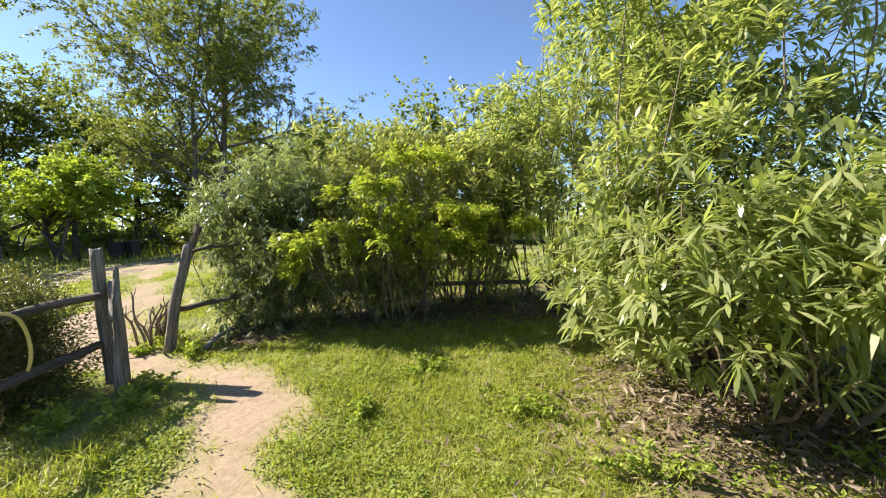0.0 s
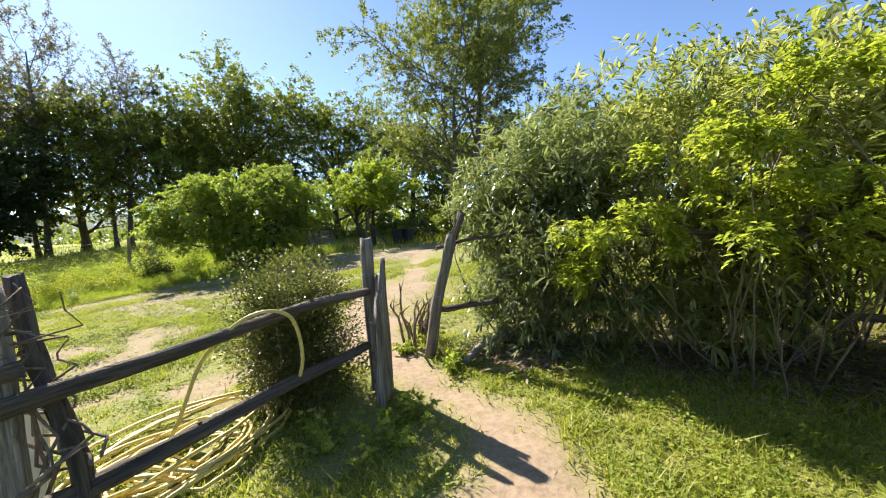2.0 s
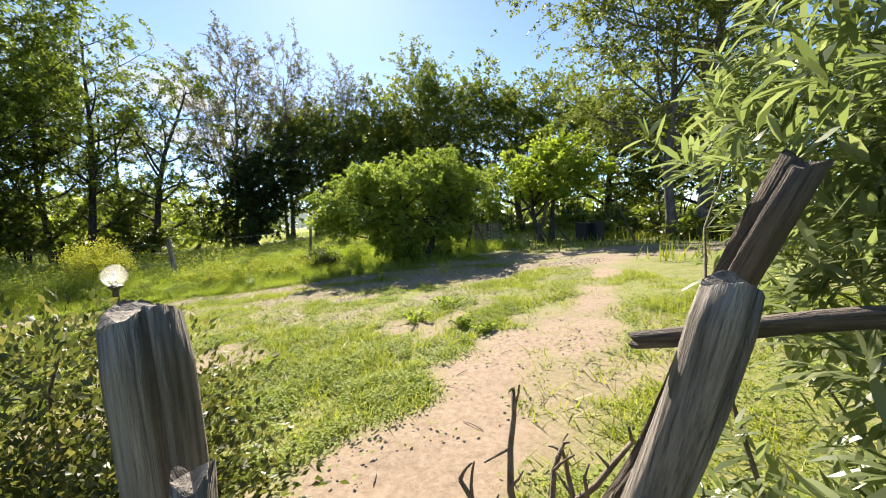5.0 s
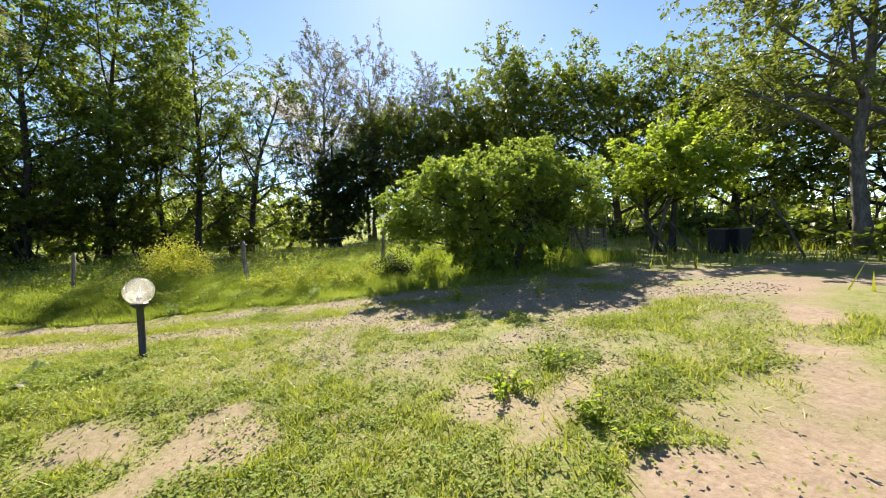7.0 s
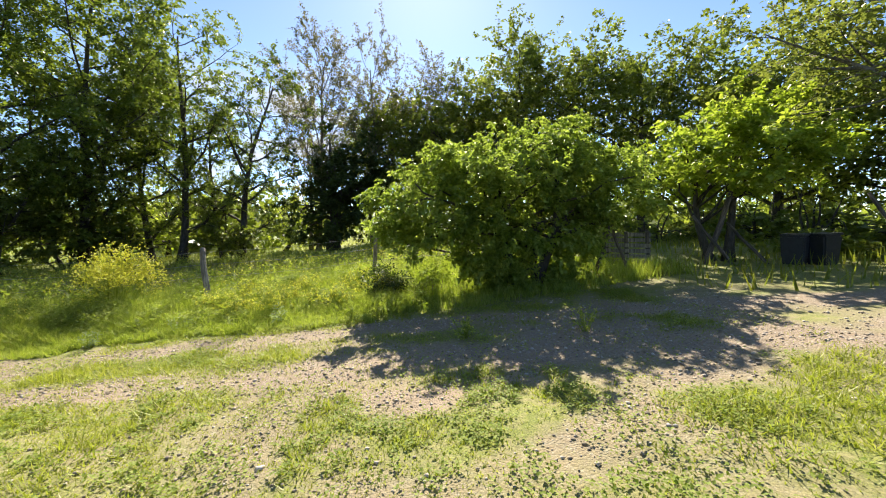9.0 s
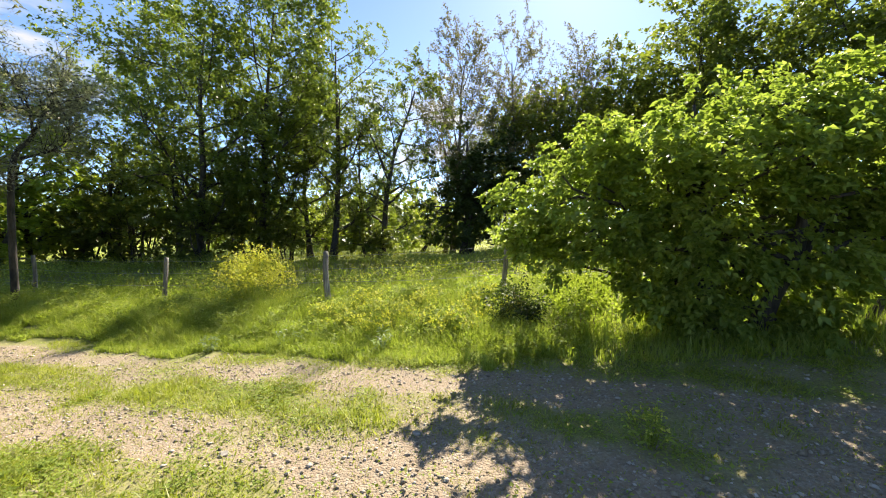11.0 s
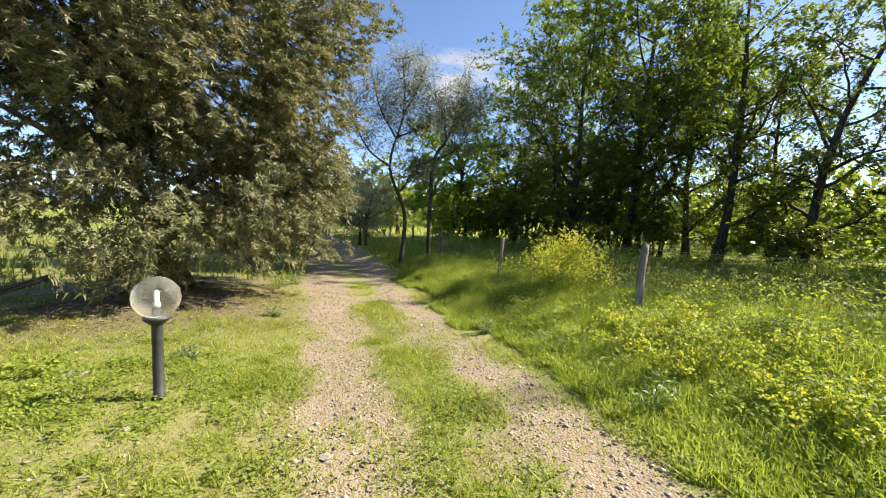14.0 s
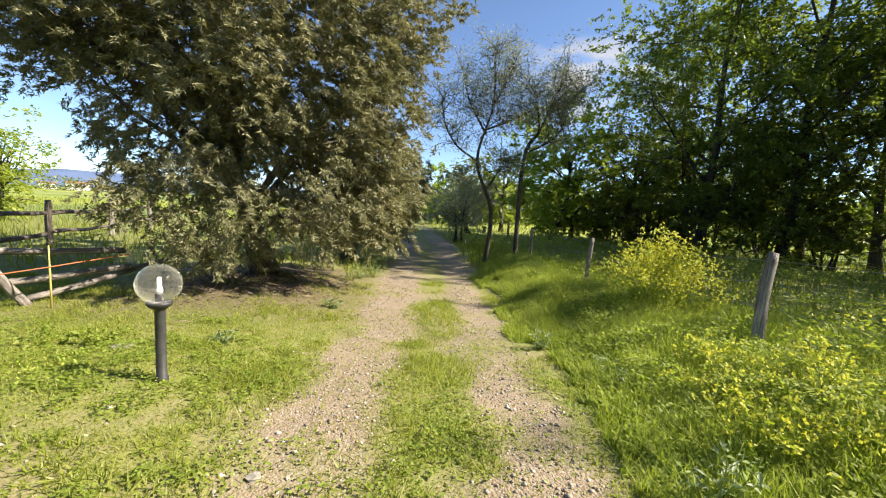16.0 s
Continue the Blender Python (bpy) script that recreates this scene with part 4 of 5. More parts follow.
def bush(name, base, blobs, count, per, spread, leaf, leafage, label, stems=8, stem_r=0.018, seed=1, category="bush", droop=0.25, flat=0.1, long=True, group="", inner=0.45, bough=0.0, spray=False):
    """A shrub: many stems from one stool, each to some bough ends, and leaves in whorls round them."""
    rng = np.random.default_rng(seed)
    bx, by = base
    bz = hz(bx, by) - 0.03
    root = thing(name, (bx, by, bz), label, category, group)
    centres = clumps(blobs, count, rng, inner, bough, 0.8)
    for i in rng.permutation(len(centres))[:stems]:
        c = centres[i]
        a = rng.normal(size=2) * 0.16
        foot = np.array([bx + a[0] + (c[0] - bx) * 0.35, by + a[1] + (c[1] - by) * 0.35, 0])
        foot[2] = hz(foot[0], foot[1]) - 0.03
        v, t = tube(curve_between(foot, c, 0.05, rng, 10), np.linspace(stem_r * rng.uniform(0.6, 1.2), 0.003, 10), 6)
        part("stem", fast_mesh("stem", v, t, True), TWIG, root)
    middle = np.array([bx, by, bz + 0.4])
    if long:
        v, t = whorl_leaves(centres, per, leaf[0], leaf[1], rng, middle)
    elif spray:
        v, t = sprays(centres, unit(centres - middle) * np.array([1, 1, 0.2]) + rng.normal(size=centres.shape) * 0.5, per, spread, leaf[0], leaf[1], rng, droop, flat)
    else:
        v, t = crown_leaves(centres, per, spread, leaf[0], leaf[1], rng, middle, long, droop, flat, 0.8)
    part("foliage", fast_mesh("foliage", v, t), leafage, root)
    return root


def build_bushes():
    # big oleander close to the start
    bush("oleander_bush", (2.3, 3.0), [ell(2.3, 3.2, 1.9, 1.3, 0.9, 1.2), ell(1.35, 3.0, 1.1, 0.6, 0.5, 0.75), ell(2.6, 3.6, 3.3, 1.6, 1.0, 1.2), ell(3.2, 2.8, 1.6, 0.9, 0.8, 1.1), ell(2.0, 2.35, 1.1, 0.65, 0.5, 0.55), ell(2.7, 2.1, 0.95, 0.9, 0.5, 0.6),
                                       ell(1.05, 2.3, 0.95, 0.38, 0.35, 0.32), ell(1.4, 2.1, 1.15, 0.4, 0.35, 0.4), ell(1.85, 1.85, 1.25, 0.5, 0.4, 0.5), ell(2.4, 1.55, 1.5, 0.7, 0.45, 0.75)],
         2800, 15, 0.085, (0.145, 0.029), OLEANDER, "large oleander bush with long pale green leaves", stems=70, seed=101, bough=0.16)
    bush("oleander_bush", (1.6, 5.2), [ell(1.6, 5.15, 2.5, 1.15, 0.75, 1.2), ell(2.7, 5.4, 3.5, 1.4, 0.9, 1.2), ell(0.95, 5.0, 1.7, 0.6, 0.4, 0.6), ell(2.6, 5.5, 1.8, 1.0, 0.5, 0.9)],
         1350, 15, 0.1, (0.145, 0.029), OLEANDER, "tall oleander bush in the hedge", stems=40, stem_r=0.014, seed=102, group="oleander hedge", bough=0.2)
    bush("oleander_bush", (0.3, 5.4), [ell(0.3, 5.4, 2.1, 1.0, 0.7, 1.0), ell(0.2, 5.15, 1.45, 0.9, 0.45, 0.4), ell(0.75, 5.3, 0.7, 0.35, 0.3, 0.3)],
         1050, 15, 0.1, (0.13, 0.026), OLEANDER_GREY, "grey-green oleander bush in the hedge", stems=42, stem_r=0.013, seed=103, group="oleander hedge", bough=0.2)
    bush("oleander_bush", (-1.0, 5.25), [ell(-1.0, 5.3, 2.05, 0.95, 0.6, 1.1), ell(-0.6, 5.05, 1.25, 0.9, 0.4, 0.5), ell(-1.4, 4.8, 0.75, 0.55, 0.3, 0.4), ell(-0.8, 4.85, 0.7, 0.6, 0.3, 0.4), ell(-0.3, 4.9, 0.8, 0.4, 0.3, 0.35)],
         1500, 15, 0.1, (0.125, 0.021), OLEANDER_GREY, "grey-green oleander bush in the hedge", stems=34, stem_r=0.013, seed=104, group="oleander hedge", bough=0.18)
    bush("oleander_bush", (-2.1, 4.9), [ell(-1.95, 4.9, 1.8, 0.7, 0.45, 0.85), ell(-1.75, 4.7, 0.85, 0.65, 0.35, 0.5), ell(-2.6, 4.9, 1.6, 0.6, 0.35, 0.7), ell(-2.1, 4.65, 1.85, 0.5, 0.3, 0.5), ell(-1.5, 4.75, 1.8, 0.5, 0.3, 0.5), ell(-2.3, 4.6, 0.75, 0.5, 0.25, 0.4), ell(-2.25, 4.4, 0.5, 0.3, 0.2, 0.2), ell(-1.95, 4.35, 1.3, 0.4, 0.2, 0.4), ell(-2.65, 4.65, 1.5, 0.35, 0.22, 0.7), ell(-2.55, 4.6, 0.8, 0.3, 0.2, 0.35)],
         2350, 15, 0.09, (0.105, 0.018), OLEANDER_DARK, "silvery oleander bush leaning over the fence", stems=36, stem_r=0.009, seed=105, group="oleander hedge", bough=0.14)
    # fresh green sprays in front of the hedge
    bush("locust_sapling", (-0.7, 4.8), [ell(-0.95, 4.15, 1.42, 0.9, 0.4, 0.1), ell(-1.55, 4.1, 1.12, 0.4, 0.3, 0.08), ell(-0.4, 4.2, 1.68, 0.6, 0.35, 0.1), ell(0.1, 4.3, 1.28, 0.6, 0.3, 0.1), ell(-0.75, 4.15, 1.95, 0.5, 0.3, 0.08), ell(-0.2, 4.2, 2.25, 0.45, 0.3, 0.08), ell(0.3, 4.35, 1.62, 0.6, 0.3, 0.1), ell(0.9, 4.5, 1.5, 0.4, 0.3, 0.08)],
         560, 26, 0.18, (0.056, 0.025), FRESH, "low sprays of bright yellow-green leaves before the hedge", stems=26, stem_r=0.007, seed=106, flat=0.85, long=False, droop=0.25, bough=0.05, spray=True)
    # shrub behind the rails
    bush("myrtle_shrub", (-3.46, 2.95), [ell(-3.46, 2.95, 0.9, 0.42, 0.42, 0.38), ell(-3.46, 2.95, 0.5, 0.45, 0.42, 0.32)],
         1250, 34, 0.045, (0.025, 0.013), MYRTLE, "dense small-leaved evergreen shrub behind the fence rails", stems=46, stem_r=0.008, seed=107, long=False, droop=0.0, bough=0.09)
    # low bushes under the dome tree
    bush("dog_rose_bush", (-13.1, 6.1), [ell(-13.1, 6.1, 0.65, 0.4, 0.4, 0.25)], 70, 30, 0.08, (0.05, 0.03), WEED, "low pale-leaved bush under the broad tree", stems=20, stem_r=0.007, seed=108, long=False, bough=0.1)
    bush("bramble_bush", (-13.2, 5.3), [ell(-13.2, 5.3, 0.6, 0.35, 0.35, 0.32)], 100, 30, 0.07, (0.05, 0.03), OAK_DARK, "small dark bramble bush beside the track", stems=16, stem_r=0.007, seed=109, long=False, bough=0.08)


build_bushes()


# ---- wooden fences ----
def log_mesh(length, r0, r1, seed, sides=14, rings=12, bend=0.02, crack=0.35, rugged=0.12, cleft=0.3, split=None):
    """A weathered pole along z, uneven, split on one side, with worn ends."""
    rng = np.random.default_rng(seed)
    bm = bmesh.new()
    ph = rng.uniform(0, 6.28, 6)
    split = rng.uniform(0, 6.28) if split is None else split
    loops = []
    for i in range(rings + 1):
        k = i / rings
        z = length * k
        r = r0 + (r1 - r0) * k
        cx = bend * math.sin(k * 3.1 + ph[0]) + bend * 0.4 * math.sin(k * 8 + ph[1])
        cy = bend * math.sin(k * 2.7 + ph[2]) + bend * 0.4 * math.sin(k * 9 + ph[3])
        row = []
        for s in range(sides):
            a = 2 * math.pi * s / sides
            w = 1 + rugged * (0.5 * math.sin(2 * a + ph[4]) + 0.4 * math.sin(3 * a + ph[5] + 2 * k) + 0.3 * math.sin(7 * a + ph[1]) + rng.uniform(-0.3, 0.3))
            gap = abs((a - split + math.pi) % (2 * math.pi) - math.pi)
            if gap < cleft:
                w *= 1 - crack * (0.7 + 0.3 * math.sin(k * 5 + ph[1]))
            end = 0.9 if i in (0, rings) else 1.0
            zz = z + (0.012 * math.sin(2 * a + ph[2]) + rng.uniform(-0.003, 0.003) if i in (0, rings) else 0)
            row.append(bm.verts.new((cx + r * w * end * math.cos(a), cy + r * w * end * math.sin(a), zz)))
        loops.append(row)
    for a, b in zip(loops[:-1], loops[1:]):
        for s in range(sides):
            f = bm.faces.new((a[s], a[(s + 1) % sides], b[(s + 1) % sides], b[s]))
            f.smooth = True
    bm.faces.new(list(reversed(loops[0])))
    bm.faces.new(loops[-1])
    return bm


def along(p0, p1):
    d = Vector(p1) - Vector(p0)
    return Matrix.Translation(p0) @ d.to_track_quat("Z", "Y").to_matrix().to_4x4(), d.length


def pole(name, p0, p1, r0, r1, seed, parent, material=None, label="", **shape):
    m, n = along(p0, p1)
    if "split" in shape:
        way = m.to_3x3().inverted() @ Vector((math.cos(shape["split"]), math.sin(shape["split"]), 0))
        shape["split"] = math.atan2(way.y, way.x)
    return part(name, log_mesh(n, r0, r1, seed, **shape), material or WOOD, parent, label, m)


def on_ground(x, y, dz=0.0):
    return (x, y, hz(x, y) + dz)


def build_gate_fence():
    left = thing("rail_fence", on_ground(-3.0, 3.28), "weathered grey split-rail fence beside the gap", "fence")
    pole("post", on_ground(-3.01, 3.34, -0.1), (-3.0, 3.286, 1.42), 0.05, 0.0475, 1, left, crack=0.85, rugged=0.035, sides=60, rings=18, bend=0.006, cleft=0.12, split=0.24)
    pole("post", on_ground(-2.95, 1.42, -0.1), (-3.08, 1.36, 1.36), 0.066, 0.058, 2, left, crack=0.45, rugged=0.1, sides=30, rings=18, cleft=0.15)
    pole("rail", (-3.1, 0.2, 0.92), (-2.98, 1.46, 1.0), 0.034, 0.036, 3, left, WOOD_DARK, bend=0.03, rugged=0.2, sides=20)
    pole("rail", (-2.98, 1.1, 0.86), (-2.96, 3.25, 1.0), 0.036, 0.03, 4, left, WOOD_DARK, bend=0.03, rugged=0.22, sides=22, rings=26, crack=0.5)
    pole("rail", (-2.98, 1.0, 0.47), (-2.96, 3.25, 0.62), 0.04, 0.031, 5, left, WOOD_DARK, bend=0.035, rugged=0.22, sides=22, rings=26, crack=0.5)
    pole("brace", on_ground(-2.86, 1.55, -0.05), (-3.12, 1.5, 1.38), 0.046, 0.034, 6, left, WOOD_DARK, bend=0.05, rugged=0.35, sides=20, rings=22)
    gate = thing("wicket_gate", on_ground(-2.75, 3.2), "narrow open wicket gate of rough grey pickets", "gate")
    for i, (x, y, top) in enumerate(((-2.885, 3.348, 1.26), (-2.79, 3.205, 1.155), (-2.71, 3.09, 1.06))):
        pole("picket", on_ground(x, y, 0.02), (x, y, top), (0.031, 0.046, 0.04)[i], (0.022, 0.022, 0.024)[i], 10 + i, gate, crack=0.3, rugged=0.16, bend=0.008, sides=16)
    pole("crossbar", (-2.935, 3.385, 1.1), (-2.73, 3.06, 0.84), 0.034, 0.034, 15, gate, WOOD, sides=10)
    pole("crossbar", (-2.935, 3.385, 0.5), (-2.73, 3.06, 0.4), 0.03, 0.028, 16, gate, WOOD, sides=10)
    right = thing("rail_fence", on_ground(-2.95, 4.05), "leaning weathered fence post with rails running into the hedge", "fence")
    pole("post", on_ground(-3.0, 4.02, -0.08), (-2.75, 4.11, 1.41), 0.056, 0.047, 20, right, crack=0.6, rugged=0.05, sides=56, rings=18, cleft=0.08, split=-0.3)
    pole("brace", on_ground(-3.36, 4.38, -0.04), (-2.7, 4.24, 1.6), 0.032, 0.036, 21, right, WOOD_DARK, crack=0.5, sides=20, rings=16)
    pole("rail", (-2.86, 4.03, 1.285), (-2.3, 4.5, 1.4), 0.018, 0.016, 22, right, WOOD_DARK, rugged=0.3, sides=18)
    pole("rail", (-2.3, 4.48, 1.4), (1.6, 5.1, 1.2), 0.028, 0.028, 23, right, WOOD_DARK)
    pole("rail", (-2.95, 4.06, 0.72), (-2.45, 4.38, 0.78), 0.032, 0.026, 24, right, WOOD_DARK)
    pole("rail", (-1.9, 4.75, 0.74), (1.6, 5.15, 0.7), 0.03, 0.028, 25, right, WOOD_DARK)
    pole("post", on_ground(-0.3, 4.85, -0.05), (-0.3, 4.85, 1.35), 0.05, 0.045, 26, right, WOOD_DARK)


build_gate_fence()


def build_hose():
    rng = np.random.default_rng(5)
    pts = []
    cx, cy = -3.55, 2.1
    turns = 15
    for i in range(turns * 18):
        a = i / 18 * 2 * math.pi
        lap = i // 18
        r = 0.34 + 0.22 * math.sin(lap * 2.3 + 1) * 0.5 + 0.1 * math.sin(a * 0.37) + 0.06 * math.sin(2 * a + lap)
        x, y = cx + 0.12 * math.sin(lap * 1.7) + r * 0.85 * math.cos(a), cy + 0.1 * math.cos(lap * 2.1) + r * 1.25 * math.sin(a)
        pts.append((x, y, hz(x, y) + 0.02 + 0.012 * lap * (0.5 + 0.5 * math.sin(a + lap))))
    v, t = tube(pts, np.full(len(pts), 0.0115), 7)
    root = thing("garden_hose", on_ground(cx, cy), "coiled yellow garden hose with one loop over the fence rail", "hose")
    part("coil", fast_mesh("coil", v, t, True), HOSE, root)
    key = [(-3.45, 2.0, hz(-3.45, 2.0) + 0.1), (-3.25, 2.05, 0.5), (-3.1, 2.12, 0.82), (-2.98, 2.25, 1.0), (-2.9, 2.38, 1.055), (-2.86, 2.5, 1.01), (-2.86, 2.56, 0.88), (-2.87, 2.58, 0.72), (-2.9, 2.57, 0.6)]
    fine = []
    for i in range(len(key) - 1):
        p0, p1, p2, p3 = (np.array(key[min(max(j, 0), len(key) - 1)]) for j in (i - 1, i, i + 1, i + 2))
        for u in np.linspace(0, 1, 6)[:-1]:
            fine.append(0.5 * (2 * p1 + (p2 - p0) * u + (2 * p0 - 5 * p1 + 4 * p2 - p3) * u * u + (3 * p1 - p0 - 3 * p2 + p3) * u ** 3))
    v, t = tube(fine, np.full(len(fine), 0.011), 8)
    part("loop", fast_mesh("loop", v, t, True), HOSE, root)


build_hose()


# ---- lamp ----
def turned(profile, segs=32):
    """A body of revolution from (radius, z) pairs."""
    bm = bmesh.new()
    rows = [[bm.verts.new((r * math.cos(2 * math.pi * s / segs), r * math.sin(2 * math.pi * s / segs), z)) for s in range(segs)] for r, z in profile]
    for a, b in zip(rows[:-1], rows[1:]):
        for s in range(segs):
            bm.faces.new((a[s], a[(s + 1) % segs], b[(s + 1) % segs], b[s])).smooth = True
    bm.faces.new(list(reversed(rows[0])))
    bm.faces.new(rows[-1])
    return bm


def build_lamp():
    x, y = -9.04, 1.8
    z = hz(x, y)
    root = thing("garden_lamp", (x, y, z), "garden lamp with a clear globe on a dark post", "lamp")
    m = Matrix.Translation((x, y, z))
    h = 0.775 - z
    part("pole", turned([(0.045, -0.05), (0.045, 0.03), (0.036, 0.04), (0.036, h - 0.03), (0.04, h - 0.02)], 20), METAL_DARK, root, "dark grey metal pole", m)
    part("collar", turned([(0.04, h - 0.03), (0.075, h), (0.085, h + 0.012), (0.085, h + 0.03), (0.05, h + 0.035)], 24), BLACK, root, "black collar", m)
    R = 0.15
    c = h + 0.03 + R * 0.93
    outer = [(R * math.cos(a), c + R * math.sin(a)) for a in np.linspace(-1.2, 1.55, 22)]
    inner = [((R - 0.004) * math.cos(a), c + (R - 0.004) * math.sin(a)) for a in np.linspace(1.55, -1.2, 22)]
    globe = part("globe", turned(outer + inner, 36), GLOBE, root, "clear hazy plastic globe", m)
    globe.visible_shadow = False
    part("socket", turned([(0.03, h + 0.03), (0.03, h + 0.09), (0.025, h + 0.1)], 16), BLACK, root, "", m)
    part("bulb", turned([(0.024, h + 0.1), (0.024, h + 0.13), (0.017, h + 0.135), (0.017, h + 0.21), (0.008, h + 0.22)], 14), WHITE, root, "white tube bulb", m)


build_lamp()


# ---- wire fence ----
def build_wire_fence():
    root = thing("wire_fence", on_ground(-14.75, 1.7), "wire fence on grey wooden posts along the track", "fence")
    posts = [(-14.3, 9.5), (-14.75, 5.2), (-14.75, 1.7), (-15.2, -2.2), (-15.7, -6.2), (-16.6, -10.5), (-17.6, -16)]
    tops = []
    for i, (x, y) in enumerate(posts):
        lean = (-0.3, -0.12) if i == 2 else (0.0, 0.03)
        top = (x + lean[0], y + lean[1], hz(x, y) + 1.12)
        pole("post", on_ground(x, y, -0.1), top, 0.06 if i == 2 else 0.045, 0.052 if i == 2 else 0.04, 40 + i, root, crack=0.3)
        tops.append(top)
    for (a, b), (pa, pb) in zip(zip(tops[:-1], tops[1:]), zip(posts[:-1], posts[1:])):
        for drop in (0.08, 0.35, 0.62, 0.9):
            p0, p1 = np.array(a) - [0, 0, drop], np.array(b) - [0, 0, drop]
            k = np.linspace(0, 1, 7)[:, None]
            p = p0 + (p1 - p0) * k - np.array([0, 0, 0.05]) * np.sin(k * np.pi)
            v, t = tube(p, np.full(7, 0.003), 4)
            part("wire", fast_mesh("wire", v, t), WIRE, root)


build_wire_fence()


# ---- distance ----
def build_distance():
    rng = np.random.default_rng(200)
    m, n, l, p = material("far_hills")
    geo = n.new("ShaderNodeNewGeometry")
    k = noise_node(n, l, 0.012, 5, geo.outputs["Position"])
    l.new(ramp(n, l, k, [(0.35, (0.085, 0.13, 0.12)), (0.65, (0.16, 0.20, 0.17))]), p.inputs["Base Color"])
    p.inputs["Roughness"].default_value = 1.0
    # no air haze is rendered: its blue is put into the mountains' base colour
    m2, n2, l2, p2 = material("haze_blue_mountains")
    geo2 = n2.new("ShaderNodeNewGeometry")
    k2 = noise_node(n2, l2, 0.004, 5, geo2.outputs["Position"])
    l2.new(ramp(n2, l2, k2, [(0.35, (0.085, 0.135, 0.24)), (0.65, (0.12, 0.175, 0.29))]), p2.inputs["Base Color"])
    p2.inputs["Roughness"].default_value = 1.0
    for name, mat, dist, a0, a1, high, seed, label in (("far_hills", m, 700, 40, 150, 48, 4, "low wooded hills beyond the fields"), ("far_mountains", m2, 2300, 150, 330, 100, 9, "mountains on the horizon tinted with blue haze")):
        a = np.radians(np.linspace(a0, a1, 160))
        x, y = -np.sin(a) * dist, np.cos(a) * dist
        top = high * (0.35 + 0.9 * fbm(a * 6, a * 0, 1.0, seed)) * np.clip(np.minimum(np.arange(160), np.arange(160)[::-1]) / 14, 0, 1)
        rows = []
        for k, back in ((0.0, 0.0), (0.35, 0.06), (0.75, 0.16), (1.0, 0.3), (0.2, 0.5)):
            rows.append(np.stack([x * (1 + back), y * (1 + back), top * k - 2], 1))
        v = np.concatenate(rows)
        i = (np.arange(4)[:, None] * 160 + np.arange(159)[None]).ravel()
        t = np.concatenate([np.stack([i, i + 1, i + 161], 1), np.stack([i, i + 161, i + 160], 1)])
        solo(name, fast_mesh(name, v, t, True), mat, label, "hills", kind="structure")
    # belts of far trees
    cs = []
    for a in np.arange(-60, 300, 1.6):
        d = 75 + 30 * math.sin(a * 0.11) + rng.uniform(-12, 12)
        if 168 < a < 232:
            d += 170
        tall = rng.uniform(2.5, 5.5) * (1 if d < 150 else 1.3)
        if rng.uniform() < 0.12:
            continue
        c = np.array([-6 - math.sin(math.radians(a)) * d, 2 + math.cos(math.radians(a)) * d, tall * 0.5])
        cs.append(c + rng.normal(size=(26, 3)) * np.array([2.2, 2.2, 0.0]) + np.stack([np.zeros(26), np.zeros(26), rng.uniform(-0.5, 0.5, 26) * tall], 1))
    cs = np.concatenate(cs)
    v, t = crown_leaves(cs, 12, 0.9, 0.7, 0.6, rng, None, False, 0.0, 0.2, 0.7, True)
    solo("far_woods", fast_mesh("far_woods", v, t), OAK, "distant belts of trees and hedges round the fields", "woods", kind="stuff")


build_distance()


# ---- small plants and litter ----
def weed(name, x, y, r, h, count, leaf, leafage, label, seed, stems=10, flowers=0, category="weed", group="", petals=0.018):
    """A low plant: thin stems that fan out, leaves along them, flowers at their ends."""
    rng = np.random.default_rng(seed)
    z = hz(x, y)
    root = thing(name, (x, y, z), label, category, group)
    base, way, ends, tubes = [], [], [], []
    for s in range(stems):
        a, k = rng.uniform(0, 6.28), rng.uniform(0.15, 1)
        end = np.array([x + math.cos(a) * r * k, y + math.sin(a) * r * k, z + h * rng.uniform(0.6, 1.05) * (1.1 - 0.4 * k)])
        path = curve_between((x + math.cos(a) * r * 0.25 * k, y + math.sin(a) * r * 0.25 * k, z - 0.01), end, 0.06, rng, 6)
        tubes.append(tube(path, np.linspace(0.005, 0.002, 6), 4))
        ends.append(path)
        u = rng.uniform(0.1, 1.0, count // stems)
        p = np.stack([np.interp(u, np.linspace(0, 1, 6), path[:, j]) for j in range(3)], 1)
        base.append(p)
        way.append(rng.normal(size=p.shape) * np.array([1, 1, 0.5]) + np.array([0, 0, 0.25]))
    v, t = merge(tubes)
    tagged(part("stalk", fast_mesh("stalk", v, t), WEED, root), kind="stuff")
    base, way = np.concatenate(base), np.concatenate(way)
    k = rng.uniform(0.5, 1.3, len(base))
    v, t = leaves(base, way, leaf[0] * k, leaf[1] * k, rng, 0.15, flat=0.3, droop=0.15)
    tagged(part("leaves", fast_mesh("leaves", v, t), leafage, root), kind="stuff")
    if flowers:
        u = rng.uniform(0.55, 1.0, flowers)
        pick = rng.integers(0, stems, flowers)
        p = np.stack([[np.interp(q, np.linspace(0, 1, 6), ends[i][:, j]) for j in range(3)] for q, i in zip(u, pick)]) + rng.normal(size=(flowers, 3)) * h * 0.06
        p = np.repeat(p, 3, 0)
        v, t = leaves(p, rng.normal(size=p.shape), np.full(len(p), petals), np.full(len(p), petals * 0.9), rng, 0.1)
        tagged(part("blossom", fast_mesh("blossom", v, t), FLOWER, root, "small yellow flowers"), kind="stuff")
    return root


